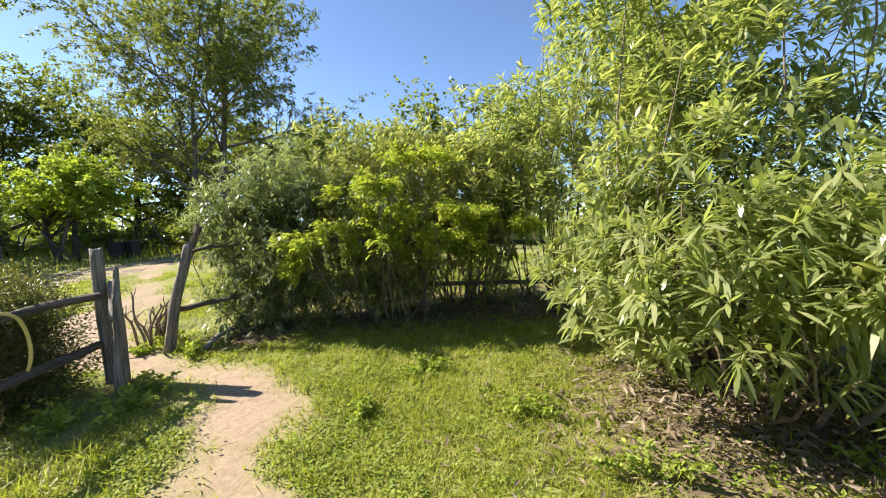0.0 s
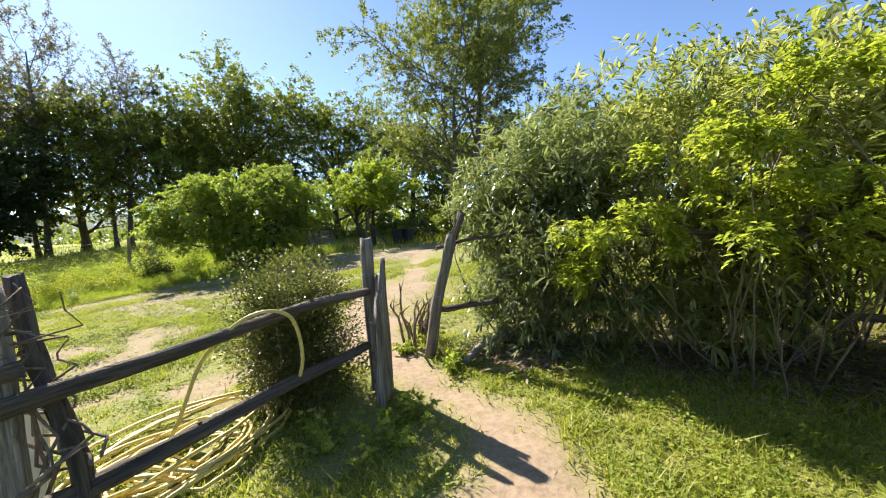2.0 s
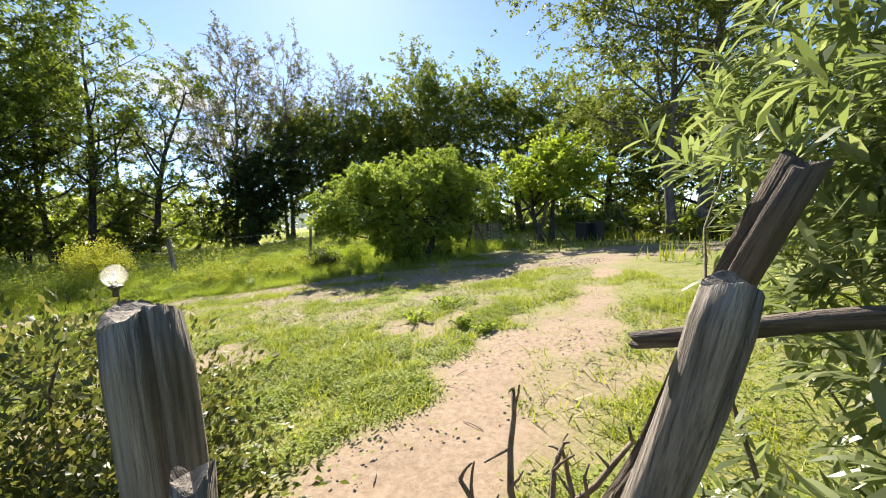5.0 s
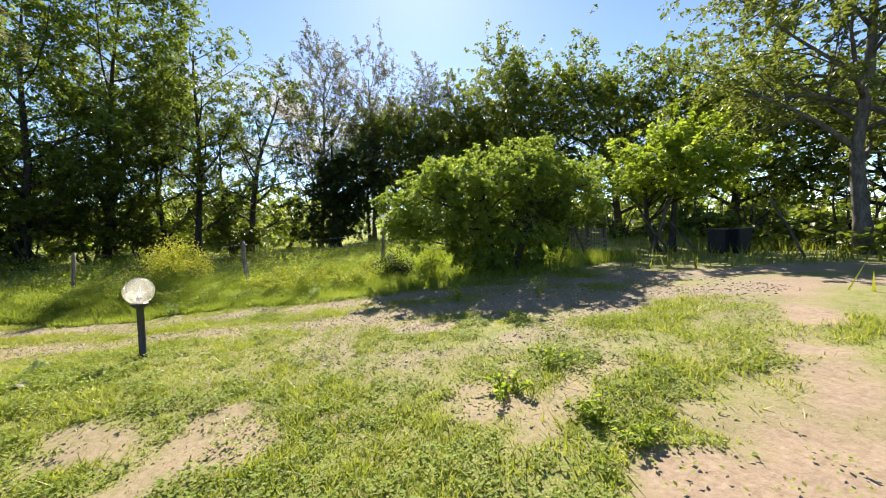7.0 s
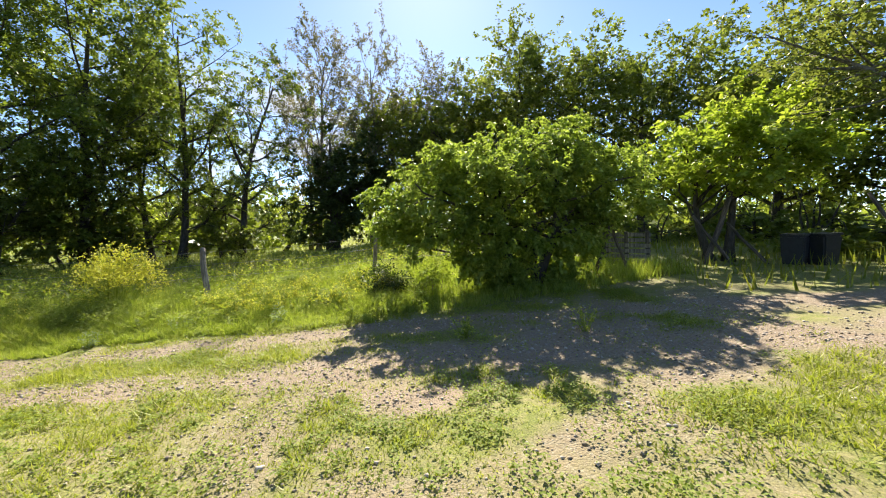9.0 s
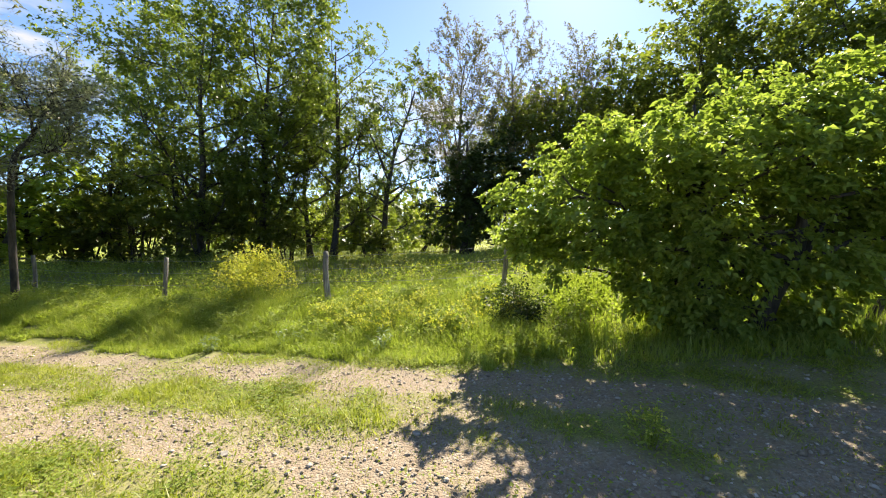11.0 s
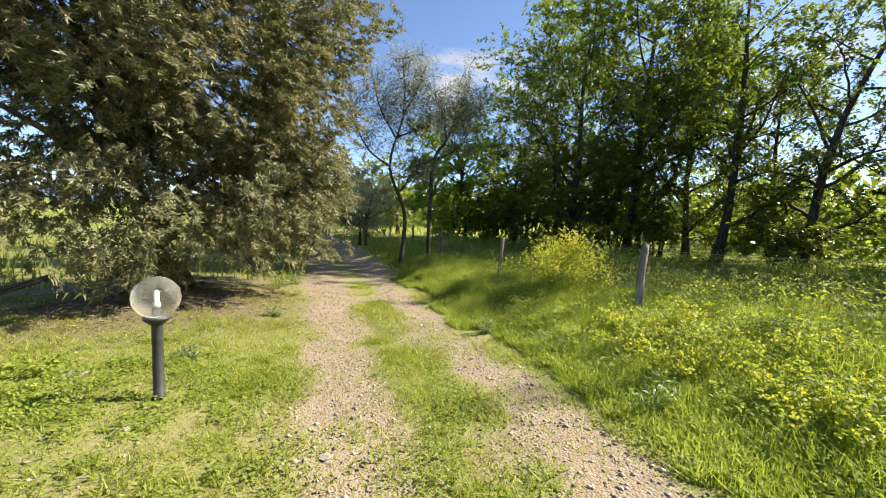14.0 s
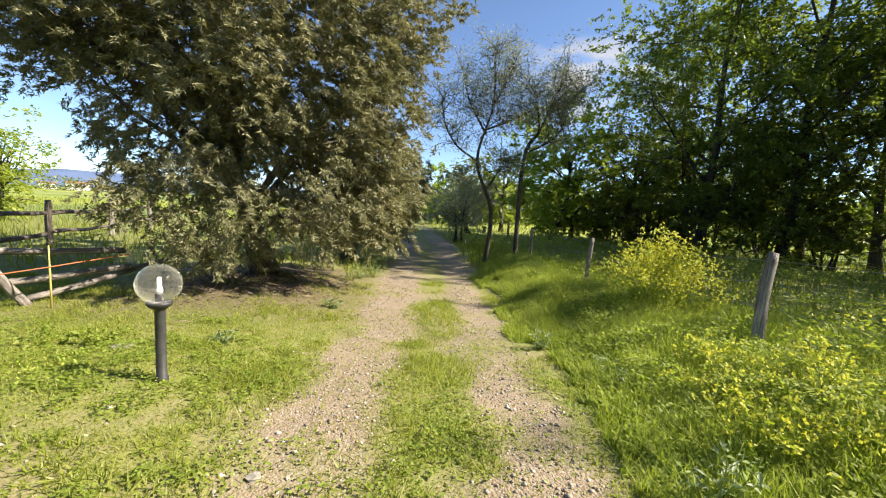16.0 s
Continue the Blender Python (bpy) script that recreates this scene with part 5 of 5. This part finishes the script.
def build_weeds():
    weed("mustard_plant", -15.0, -0.05, 0.95, 1.35, 900, (0.06, 0.02), WEED, "tall wild mustard with many small yellow flowers", 301, 80, 2600, petals=0.028)
    for i, (x, y) in enumerate(((-13.3, 2.6), (-13.6, 3.4), (-13.2, 4.0), (-13.9, 2.9), (-13.6, 4.6), (-14.2, 3.8), (-13.1, 3.3), (-12.9, 4.4), (-13.9, 2.1), (-14.3, 4.9), (-13.3, 5.2), (-14.4, 2.6))):
        weed("spurge_clump", x, y, 0.45, 0.48, 380, (0.05, 0.022), VERGE, "low clump of yellow-flowered spurge on the verge", 310 + i, 34, 170, group="spurge on the verge", petals=0.026)
    for i, (x, y, r, h) in enumerate(((-12.42, 3.42, 0.3, 0.5), (-12.85, 1.95, 0.28, 0.42), (-12.75, 0.7, 0.24, 0.36), (-10.75, -3.9, 0.35, 0.55), (-10.45, -3.5, 0.3, 0.45), (-10.1, -1.1, 0.2, 0.22), (-9.15, 0.8, 0.16, 0.15), (-15.0, 2.3, 0.35, 0.55), (-14.9, 4.6, 0.35, 0.5))):
        weed("thistle", x, y, r * 0.9, h * 0.8, 150, (0.06, 0.02), THISTLE, "low grey-green thistle clump in the grass", 330 + i, 14, group="thistles")
    for i, (x, y, r, h) in enumerate(((-7.75, 1.05, 0.5, 0.2), (-7.3, 1.3, 0.4, 0.18), (-8.15, 0.95, 0.3, 0.18), (-5.7, 5.6, 0.14, 0.1), (-6.6, 5.2, 0.28, 0.16), (-6.9, 5.7, 0.3, 0.16), (-6.0, 5.5, 0.2, 0.12), (-0.2, 3.2, 0.25, 0.14), (0.5, 2.5, 0.3, 0.14), (-0.6, 2.6, 0.2, 0.12), (1.0, 1.9, 0.3, 0.16), (-2.4, 2.75, 0.3, 0.2), (-2.75, 2.6, 0.3, 0.22), (-2.45, 3.1, 0.22, 0.18), (-3.25, 4.0, 0.15, 0.12), (-3.2, 4.3, 0.16, 0.14), (2.6, 2.0, 0.35, 0.2), (2.2, 1.7, 0.3, 0.16), (-2.6, 3.85, 0.16, 0.16))):
        weed("broadleaf_weed", x, y, r, h, 260, (0.045, 0.026), WEED, "low bright green broad-leaved weed", 350 + i, 12, group="weeds in the lawn")
    for i, (x, y, h) in enumerate(((-10.1, 5.9, 0.35), (-13.9, -1.0, 0.7), (-14.4, 0.9, 0.6), (-10.3, -3.2, 0.5), (-14.6, 3.0, 0.6), (-9.6, 7.2, 0.3))):
        weed("wild_mustard", x, y, 0.22, h, 120, (0.05, 0.016), WEED, "thin wild mustard with a few yellow flowers", 380 + i, 12, 40, group="wild mustard")


build_weeds()


def build_litter():
    rng = np.random.default_rng(400)
    parts_ = []
    for (cx, cy, rx, ry, n) in ((2.1, 2.4, 1.3, 0.9, 4200), (-2.2, 4.3, 0.55, 0.4, 1500), (-8.4, -2.3, 1.8, 1.5, 2500), (0.4, 4.8, 2.0, 0.6, 2600)):
        x, y = cx + rng.normal(0, 0.5, n) * rx, cy + rng.normal(0, 0.5, n) * ry
        a = rng.uniform(0, 6.28, n)
        k = rng.uniform(0.04, 0.12, n)
        parts_.append(leaves(np.stack([x, y, height(x, y) + rng.uniform(0.004, 0.05, n)], 1), np.stack([np.cos(a), np.sin(a), rng.normal(0.05, 0.25, n)], 1), k, k * 0.22, rng, 0.25, flat=0.5))
    v, t = merge(parts_)
    solo("leaf_litter", fast_mesh("leaf_litter", v, t), DRY, "dry brown fallen leaves under the bushes", "leaves", kind="stuff")
    # pebbles on the track
    x, y = scatter(60000, -13, -7.5, -6, 10, rng)
    sand, grit, under = soils(x, y)
    ok = rng.uniform(0, 1, len(x)) < grit * 0.45
    x, y = x[ok], y[ok]
    n = len(x)
    r = np.abs(rng.normal(0.006, 0.006, n)) + 0.004
    r[:: 61] *= 1.5
    ax = np.array([[1, 0, 0], [0, 1, 0], [-1, 0, 0], [0, -1, 0], [0, 0, 1], [0, 0, -1.0]])
    a = rng.uniform(0, 6.28, n)
    p = ax[None] * r[:, None, None] * rng.uniform(0.6, 1.3, (n, 6, 1)) * np.array([1, 1, 0.6])
    q = np.stack([p[..., 0] * np.cos(a)[:, None] - p[..., 1] * np.sin(a)[:, None], p[..., 0] * np.sin(a)[:, None] + p[..., 1] * np.cos(a)[:, None], p[..., 2]], -1)
    v = (q + np.stack([x, y, height(x, y) + r * 0.25], 1)[:, None]).reshape(-1, 3)
    f = np.array([[0, 1, 4], [1, 2, 4], [2, 3, 4], [3, 0, 4], [1, 0, 5], [2, 1, 5], [3, 2, 5], [0, 3, 5]])
    t = (f[None] + (np.arange(n) * 6)[:, None, None]).reshape(-1, 3)
    solo("pebbles", fast_mesh("pebbles", v, t), PEBBLE, "loose pale pebbles in the ruts of the track", "gravel", kind="stuff")


def pebble_material():
    m, n, l, p = material("pebbles")
    geo = n.new("ShaderNodeNewGeometry")
    l.new(ramp(n, l, geo.outputs["Random Per Island"], [(0.0, (0.19, 0.155, 0.11)), (0.5, (0.32, 0.265, 0.2)), (1.0, (0.56, 0.5, 0.43))]), p.inputs["Base Color"])
    p.inputs["Roughness"].default_value = 0.85
    return m


PEBBLE = pebble_material()
build_litter()


def rock(name, x, y, r, seed, label, squash=0.5):
    rng = random.Random(seed)
    bm = bmesh.new()
    bmesh.ops.create_icosphere(bm, subdivisions=2, radius=r)
    for v in bm.verts:
        k = 0.75 + 0.5 * noise.noise(v.co * 2.2 / r + Vector((seed, 0, 0)))
        v.co = Vector((v.co.x * k * 1.2, v.co.y * k, v.co.z * k * squash))
    solo(name, bm, STONE, label, "stone", pose(x, y, hz(x, y) + r * squash * 0.35, 0, 0, rng.uniform(0, 360)))


rock("stone", -8.4, 1.1, 0.085, 1, "flat pale stone lying in the grass", 0.3)
rock("stone", -10.0, 2.95, 0.045, 2, "small pale stone on the track")
rock("stone", -10.3, 4.3, 0.04, 3, "small pale stone on the track")


# ---- dead wood by the gate ----
def build_dead_wood():
    rng = np.random.default_rng(420)
    root = thing("dead_shrub", on_ground(-3.35, 4.2), "bare cut-back grey shrub beside the post", "shrub")
    for i in range(9):
        a = rng.uniform(0, 6.28)
        foot = np.array(on_ground(-3.36 + rng.normal() * 0.06, 4.28 + rng.normal() * 0.06, -0.02))
        end = foot + np.array([math.cos(a) * 0.24, math.sin(a) * 0.24, rng.uniform(0.35, 0.66)])
        path = curve_between(foot, end, 0.05, rng, 6)
        pieces = [tube(path, np.linspace(0.016, 0.008, 6), 6)]
        for k in (2, 3, 4, 5):
            pieces.append(tube(curve_between(path[k], path[k] + rng.normal(size=3) * 0.05 + np.array([0, 0, 0.05]), 0.02, rng, 4), np.linspace(0.007, 0.003, 4), 5))
        v, t = merge(pieces)
        part("branch", fast_mesh("branch", v, t, True), TWIG, root)
    for i, (p0, p1, r) in enumerate((((-2.62, 3.95), (-2.35, 4.55), 0.032), ((-2.75, 4.45), (-1.95, 4.75), 0.035), ((-2.5, 4.4), (-2.2, 4.9), 0.022))):
        a, c = on_ground(*p0, 0.03), on_ground(*p1, 0.14 if i != 1 else 0.08)
        m, n = along(a, c)
        solo("fallen_branch", log_mesh(n, r, r * 0.7, 430 + i, bend=0.03), WOOD if i == 0 else WOOD_DARK, "weathered branch lying on the leaf litter", "branch", m, "fallen branches")
    for i in range(20):
        x, y = (rng.uniform(-5.2, -3.8), rng.uniform(3.8, 5.6)) if i < 8 else (rng.uniform(-2.6, -1.9), rng.uniform(4.1, 4.7))
        a = rng.uniform(0, 3.14)
        k = rng.uniform(0.03, 0.09)
        v, t = tube([on_ground(x - math.cos(a) * k, y - math.sin(a) * k, 0.006), on_ground(x, y, 0.012), on_ground(x + math.cos(a) * k, y + math.sin(a) * k, 0.006)], [0.0025, 0.003, 0.002], 5)
        solo("stick", fast_mesh("stick", v, t, True), TWIG, "thin dry stick on the ground", "stick", None, "sticks on the path")
    ties = thing("wire_tie", (-2.87, 4.05, 0.75), "thin wire tied round the leaning post", "wire")
    for k in (0.52, 0.66):
        p = Vector((-3.0, 4.02, 0.25)).lerp(Vector((-2.75, 4.11, 1.41)), k)
        ring = [(p.x + 0.06 * math.cos(a), p.y + 0.06 * math.sin(a), p.z + 0.01 * math.sin(a)) for a in np.linspace(0, 6.3, 16)]
        v, t = tube(ring, np.full(16, 0.0022), 4)
        part("loop", fast_mesh("loop", v, t), WIRE, ties)


build_dead_wood()


# ---- clutter by the left fence ----
def slab(sx, sy, sz, bevel=0.01):
    bm = bmesh.new()
    bmesh.ops.create_cube(bm, size=1.0)
    for v in bm.verts:
        v.co = Vector((v.co.x * sx, v.co.y * sy, v.co.z * sz))
    bmesh.ops.bevel(bm, geom=list(bm.edges), offset=bevel, segments=2, affect="EDGES")
    return bm


def build_left_clutter():
    solo("white_panel", slab(0.45, 0.05, 0.75, 0.012), WHITE, "white plastic panel leaning behind the fence post", "panel", pose(-3.45, 1.35, hz(-3.45, 1.35) + 0.37, 12, 4, 70))
    solo("white_panel", slab(0.4, 0.05, 0.6, 0.012), WHITE, "white plastic panel leaning behind the fence post", "panel", pose(-3.4, 1.0, hz(-3.4, 1.0) + 0.3, -10, 2, 85))
    rng = np.random.default_rng(440)
    root = thing("dry_vine", on_ground(-3.0, 1.45), "dry twisted vine wound round the fence post", "vine")
    for i in range(9):
        pts = []
        a0 = rng.uniform(0, 6.28)
        for k in np.linspace(0, 1, 14):
            a = a0 + k * rng.uniform(3, 7)
            r = 0.1 + 0.07 * math.sin(k * 9 + i)
            pts.append((-3.02 + r * math.cos(a), 1.45 + r * 1.4 * math.sin(a), 0.55 + 0.75 * k + 0.05 * math.sin(k * 13 + i)))
        v, t = tube(pts, np.linspace(0.008, 0.003, 14), 5)
        part("tendril", fast_mesh("tendril", v, t, True), TWIG, root)


build_left_clutter()


# ---- far fences and things down the slope ----
def build_far_fence():
    root = thing("rail_fence", on_ground(-2.16, -7.26), "dark wooden post-and-rail fence at the field", "fence")
    posts = [(-2.8, -3.4), (-2.16, -7.26), (-1.57, -10.9), (-1.0, -14.6)]
    for i, (x, y) in enumerate(posts):
        pole("post", on_ground(x, y, -0.1), (x, y, hz(x, y) + 1.3), 0.085, 0.075, 450 + i, root, WOOD_DARK if i == 1 else WOOD)
    for i, ((ax, ay), (bx, by)) in enumerate(zip(posts[:-1], posts[1:])):
        for j, z in enumerate((0.42, 0.9)):
            pole("rail", (ax, ay, hz(ax, ay) + z), (bx, by, hz(bx, by) + z + (0.05 if j else -0.03)), 0.06, 0.05, 460 + 2 * i + j, root, WOOD_DARK, bend=0.05)
    old = thing("broken_fence", on_ground(-5.9, -1.2), "collapsed grey wooden fence with fallen rails", "fence")
    pole("post", on_ground(-5.95, -1.25, -0.04), (-5.6, -0.95, 0.8), 0.06, 0.055, 470, old)
    pole("rail", (-5.3, -0.75, 0.72), (-6.6, -2.3, 0.62), 0.045, 0.05, 471, old)
    pole("rail", (-5.4, -0.8, 0.28), (-6.7, -2.3, 0.33), 0.045, 0.05, 472, old)
    pole("rail", on_ground(-5.9, -1.3, 0.05), (-7.0, -2.9, 0.42), 0.05, 0.05, 473, old)
    solo("fence_stake", turned([(0.012, 0), (0.012, 0.6), (0.009, 0.62), (0.009, 0.86), (0.003, 0.87)], 10), HOSE, "thin yellow plastic fence stake", "stake", pose(-6.42, -1.0, hz(-6.42, -1.0) - 0.02, 2, 1, 0))
    v, t = tube([(-6.9, -1.9, 0.62), (-6.42, -1.0, 0.55), (-5.5, -0.2, 0.4)], [0.008] * 3, 6)
    solo("fence_tape", fast_mesh("fence_tape", v, t), ORANGE, "orange fence tape strung from the stake", "tape")


ORANGE = plain_material("orange_tape", (0.65, 0.17, 0.06), 0.6)
build_far_fence()


def build_bins_corner():
    for i, (x, y, a) in enumerate(((-11.75, 13.7, 20), (-11.45, 14.0, -10))):
        z = hz(x, y)
        root = thing("rubbish_bin", pose(x, y, z, 0, 0, a), "dark plastic rubbish bin under the small tree", "bin", "bins under the tree")
        bm = slab(0.42, 0.4, 0.6, 0.03)
        for v in bm.verts:
            k = 0.85 + 0.15 * (v.co.z / 0.6 + 0.5)
            v.co.x, v.co.y = v.co.x * k, v.co.y * k
        part("body", bm, BLACK, root, "", pose(x, y, z + 0.3, 0, 0, a))
        part("lid", slab(0.45, 0.43, 0.05, 0.02), BLACK, root, "", pose(x, y, z + 0.62, 3, 0, a))
    for i, (x0, y0, x1, y1, top, r) in enumerate(((-12.75, 12.5, -12.45, 12.8, 1.6, 0.06), (-12.3, 12.7, -12.9, 12.3, 1.1, 0.04), (-12.0, 13.4, -12.7, 13.0, 0.9, 0.04), (-10.9, 14.2, -9.9, 13.9, 0.0, 0.03), (-12.75, 9.55, -12.45, 9.8, 1.1, 0.045), (-12.4, 10.2, -12.6, 9.9, 0.9, 0.035))):
        p0 = on_ground(x0, y0, -0.03) if top else (x0, y0, hz(x0, y0) + 1.4)
        p1 = (x1, y1, hz(x1, y1) + top) if top else on_ground(x1, y1)
        m, n = along(p0, p1)
        solo("wooden_prop", log_mesh(n, r, r * 0.8, 480 + i), WOOD_DARK, "rough wooden prop leaning under the tree", "pole", m, "wooden props")
    x, y = -13.4, 10.9
    root = thing("old_pallet", pose(x, y, hz(x, y), 0, 0, 35), "old grey wooden pallet stood on edge under the tree", "pallet")
    for i in range(6):
        part("board", slab(1.05, 0.02, 0.09, 0.004), WOOD, root, "", pose(x, y, hz(x, y) + 0.08 + i * 0.125, 8, 0, 35))
    for k in (-0.45, 0.0, 0.45):
        a = radians(35)
        part("bearer", slab(0.08, 0.08, 0.78, 0.006), WOOD_DARK, root, "", pose(x + k * math.cos(a) - 0.05 * math.sin(a), y + k * math.sin(a) + 0.05 * math.cos(a), hz(x, y) + 0.39, 8, 0, 35))


build_bins_corner()


def build_clouds():
    m, n, l, p = material("cloud")
    n.remove(p)
    geo = n.new("ShaderNodeNewGeometry")
    mp = n.new("ShaderNodeMapping")
    mp.inputs["Scale"].default_value = (1, 1, 2.6)
    l.new(geo.outputs["Position"], mp.inputs[0])
    k = noise_node(n, l, 0.0028, 7, mp.outputs[0], 0.6)
    a = n.new("ShaderNodeAttribute")
    a.attribute_name = "body"
    mul = n.new("ShaderNodeMath")
    mul.operation = "MULTIPLY"
    l.new(ramp(n, l, k, [(0.43, (0, 0, 0)), (0.62, (1, 1, 1))]), mul.inputs[0])
    l.new(a.outputs["Fac"], mul.inputs[1])
    e = n.new("ShaderNodeEmission")
    e.inputs[0].default_value, e.inputs[1].default_value = (0.95, 0.97, 1.0, 1), 0.36
    tr = n.new("ShaderNodeBsdfTransparent")
    mx = n.new("ShaderNodeMixShader")
    l.new(mul.outputs[0], mx.inputs[0])
    l.new(tr.outputs[0], mx.inputs[1])
    l.new(e.outputs[0], mx.inputs[2])
    l.new(mx.outputs[0], n["Material Output"].inputs[0])
    # banks low over the fields: (bearing, width, foot, top) in degrees
    for az, wide, low, high in ((147, 24, 11.0, 23.0), (100, 40, 5.0, 22.0)):
        d = 2400.0
        u, w = np.meshgrid(np.linspace(-1, 1, 30), np.linspace(0, 1, 12))
        ang = np.radians(az + u.ravel() * wide / 2)
        el = np.radians(low + (high - low) * w.ravel())
        v = np.stack([-np.sin(ang) * d, np.cos(ang) * d, np.tan(el) * d], 1)
        i = (np.arange(11)[:, None] * 30 + np.arange(29)[None]).ravel()
        t = np.concatenate([np.stack([i, i + 1, i + 31], 1), np.stack([i, i + 31, i + 30], 1)])
        me = fast_mesh("cloud_bank", v, t, True)
        body = (1 - np.abs(u.ravel()) ** 3) * np.sin(np.pi * w.ravel()) ** 0.6 
        me.attributes.new("body", "FLOAT", "POINT").data.foreach_set("value", body.astype(np.float32))
        ob = solo("cloud_bank", me, m, "white broken clouds low in the sky", "clouds", kind="structure")
        ob.visible_shadow = False


build_clouds()


# ---- string tied round the gate post ----
ring = [(-3.002 + 0.053 * math.cos(a), 3.296 + 0.053 * math.sin(a), 1.14 + 0.006 * math.sin(2 * a)) for a in np.linspace(0, 12.6, 40)]
string_v, string_t = tube(ring, np.full(40, 0.003), 5)
solo("string_tie", fast_mesh("string_tie", string_v, string_t, True), plain_material("green_string", (0.05, 0.26, 0.2), 0.7), "green plastic string tied round the gate post", "string")


def build_farmhouses():
    plaster = plain_material("white_plaster", (0.62, 0.58, 0.53), 0.9, 0, 0.08, 0.4)
    tiles = plain_material("roof_tiles", (0.30, 0.15, 0.09), 0.9, 0, 0.2, 0.8)
    glass = plain_material("dark_window", (0.04, 0.045, 0.05), 0.3, 0, 0.1)
    for i, (x, y, a, sx, sy, h) in enumerate(((128.0, -216.0, 25, 8, 5, 3.4), (138.0, -212.0, 40, 6, 4.5, 2.8), (120.0, -222.0, 10, 5, 4, 2.6))):
        m = pose(x, y, hz(x, y), 0, 0, a)
        root = thing("farmhouse", m, "distant white farmhouse with a tiled roof", "house", "far farmhouses")
        wall = part("wall", slab(sx, sy, h, 0.05), plaster, root, "", m @ pose(0, 0, h / 2))
        bm = bmesh.new()
        vs = [bm.verts.new(c) for c in ((-sx * 0.53, -sy * 0.56, 0), (sx * 0.53, -sy * 0.56, 0), (sx * 0.53, sy * 0.56, 0), (-sx * 0.53, sy * 0.56, 0), (-sx * 0.53, 0, h * 0.32), (sx * 0.53, 0, h * 0.32))]
        for f in ((0, 1, 5, 4), (2, 3, 4, 5), (0, 4, 3), (1, 2, 5), (3, 2, 1, 0)):
            bm.faces.new([vs[k] for k in f])
        part("roof", bm, tiles, root, "", m @ pose(0, 0, h + 0.01))
        for side in (-1, 1):
            for k in (-0.3, 0.0, 0.3):
                part("window", slab(1.0, 0.12, 1.3, 0.02), glass, root, "", m @ pose(k * sx, side * (sy / 2 + 0.02), h * 0.55))


build_farmhouses()
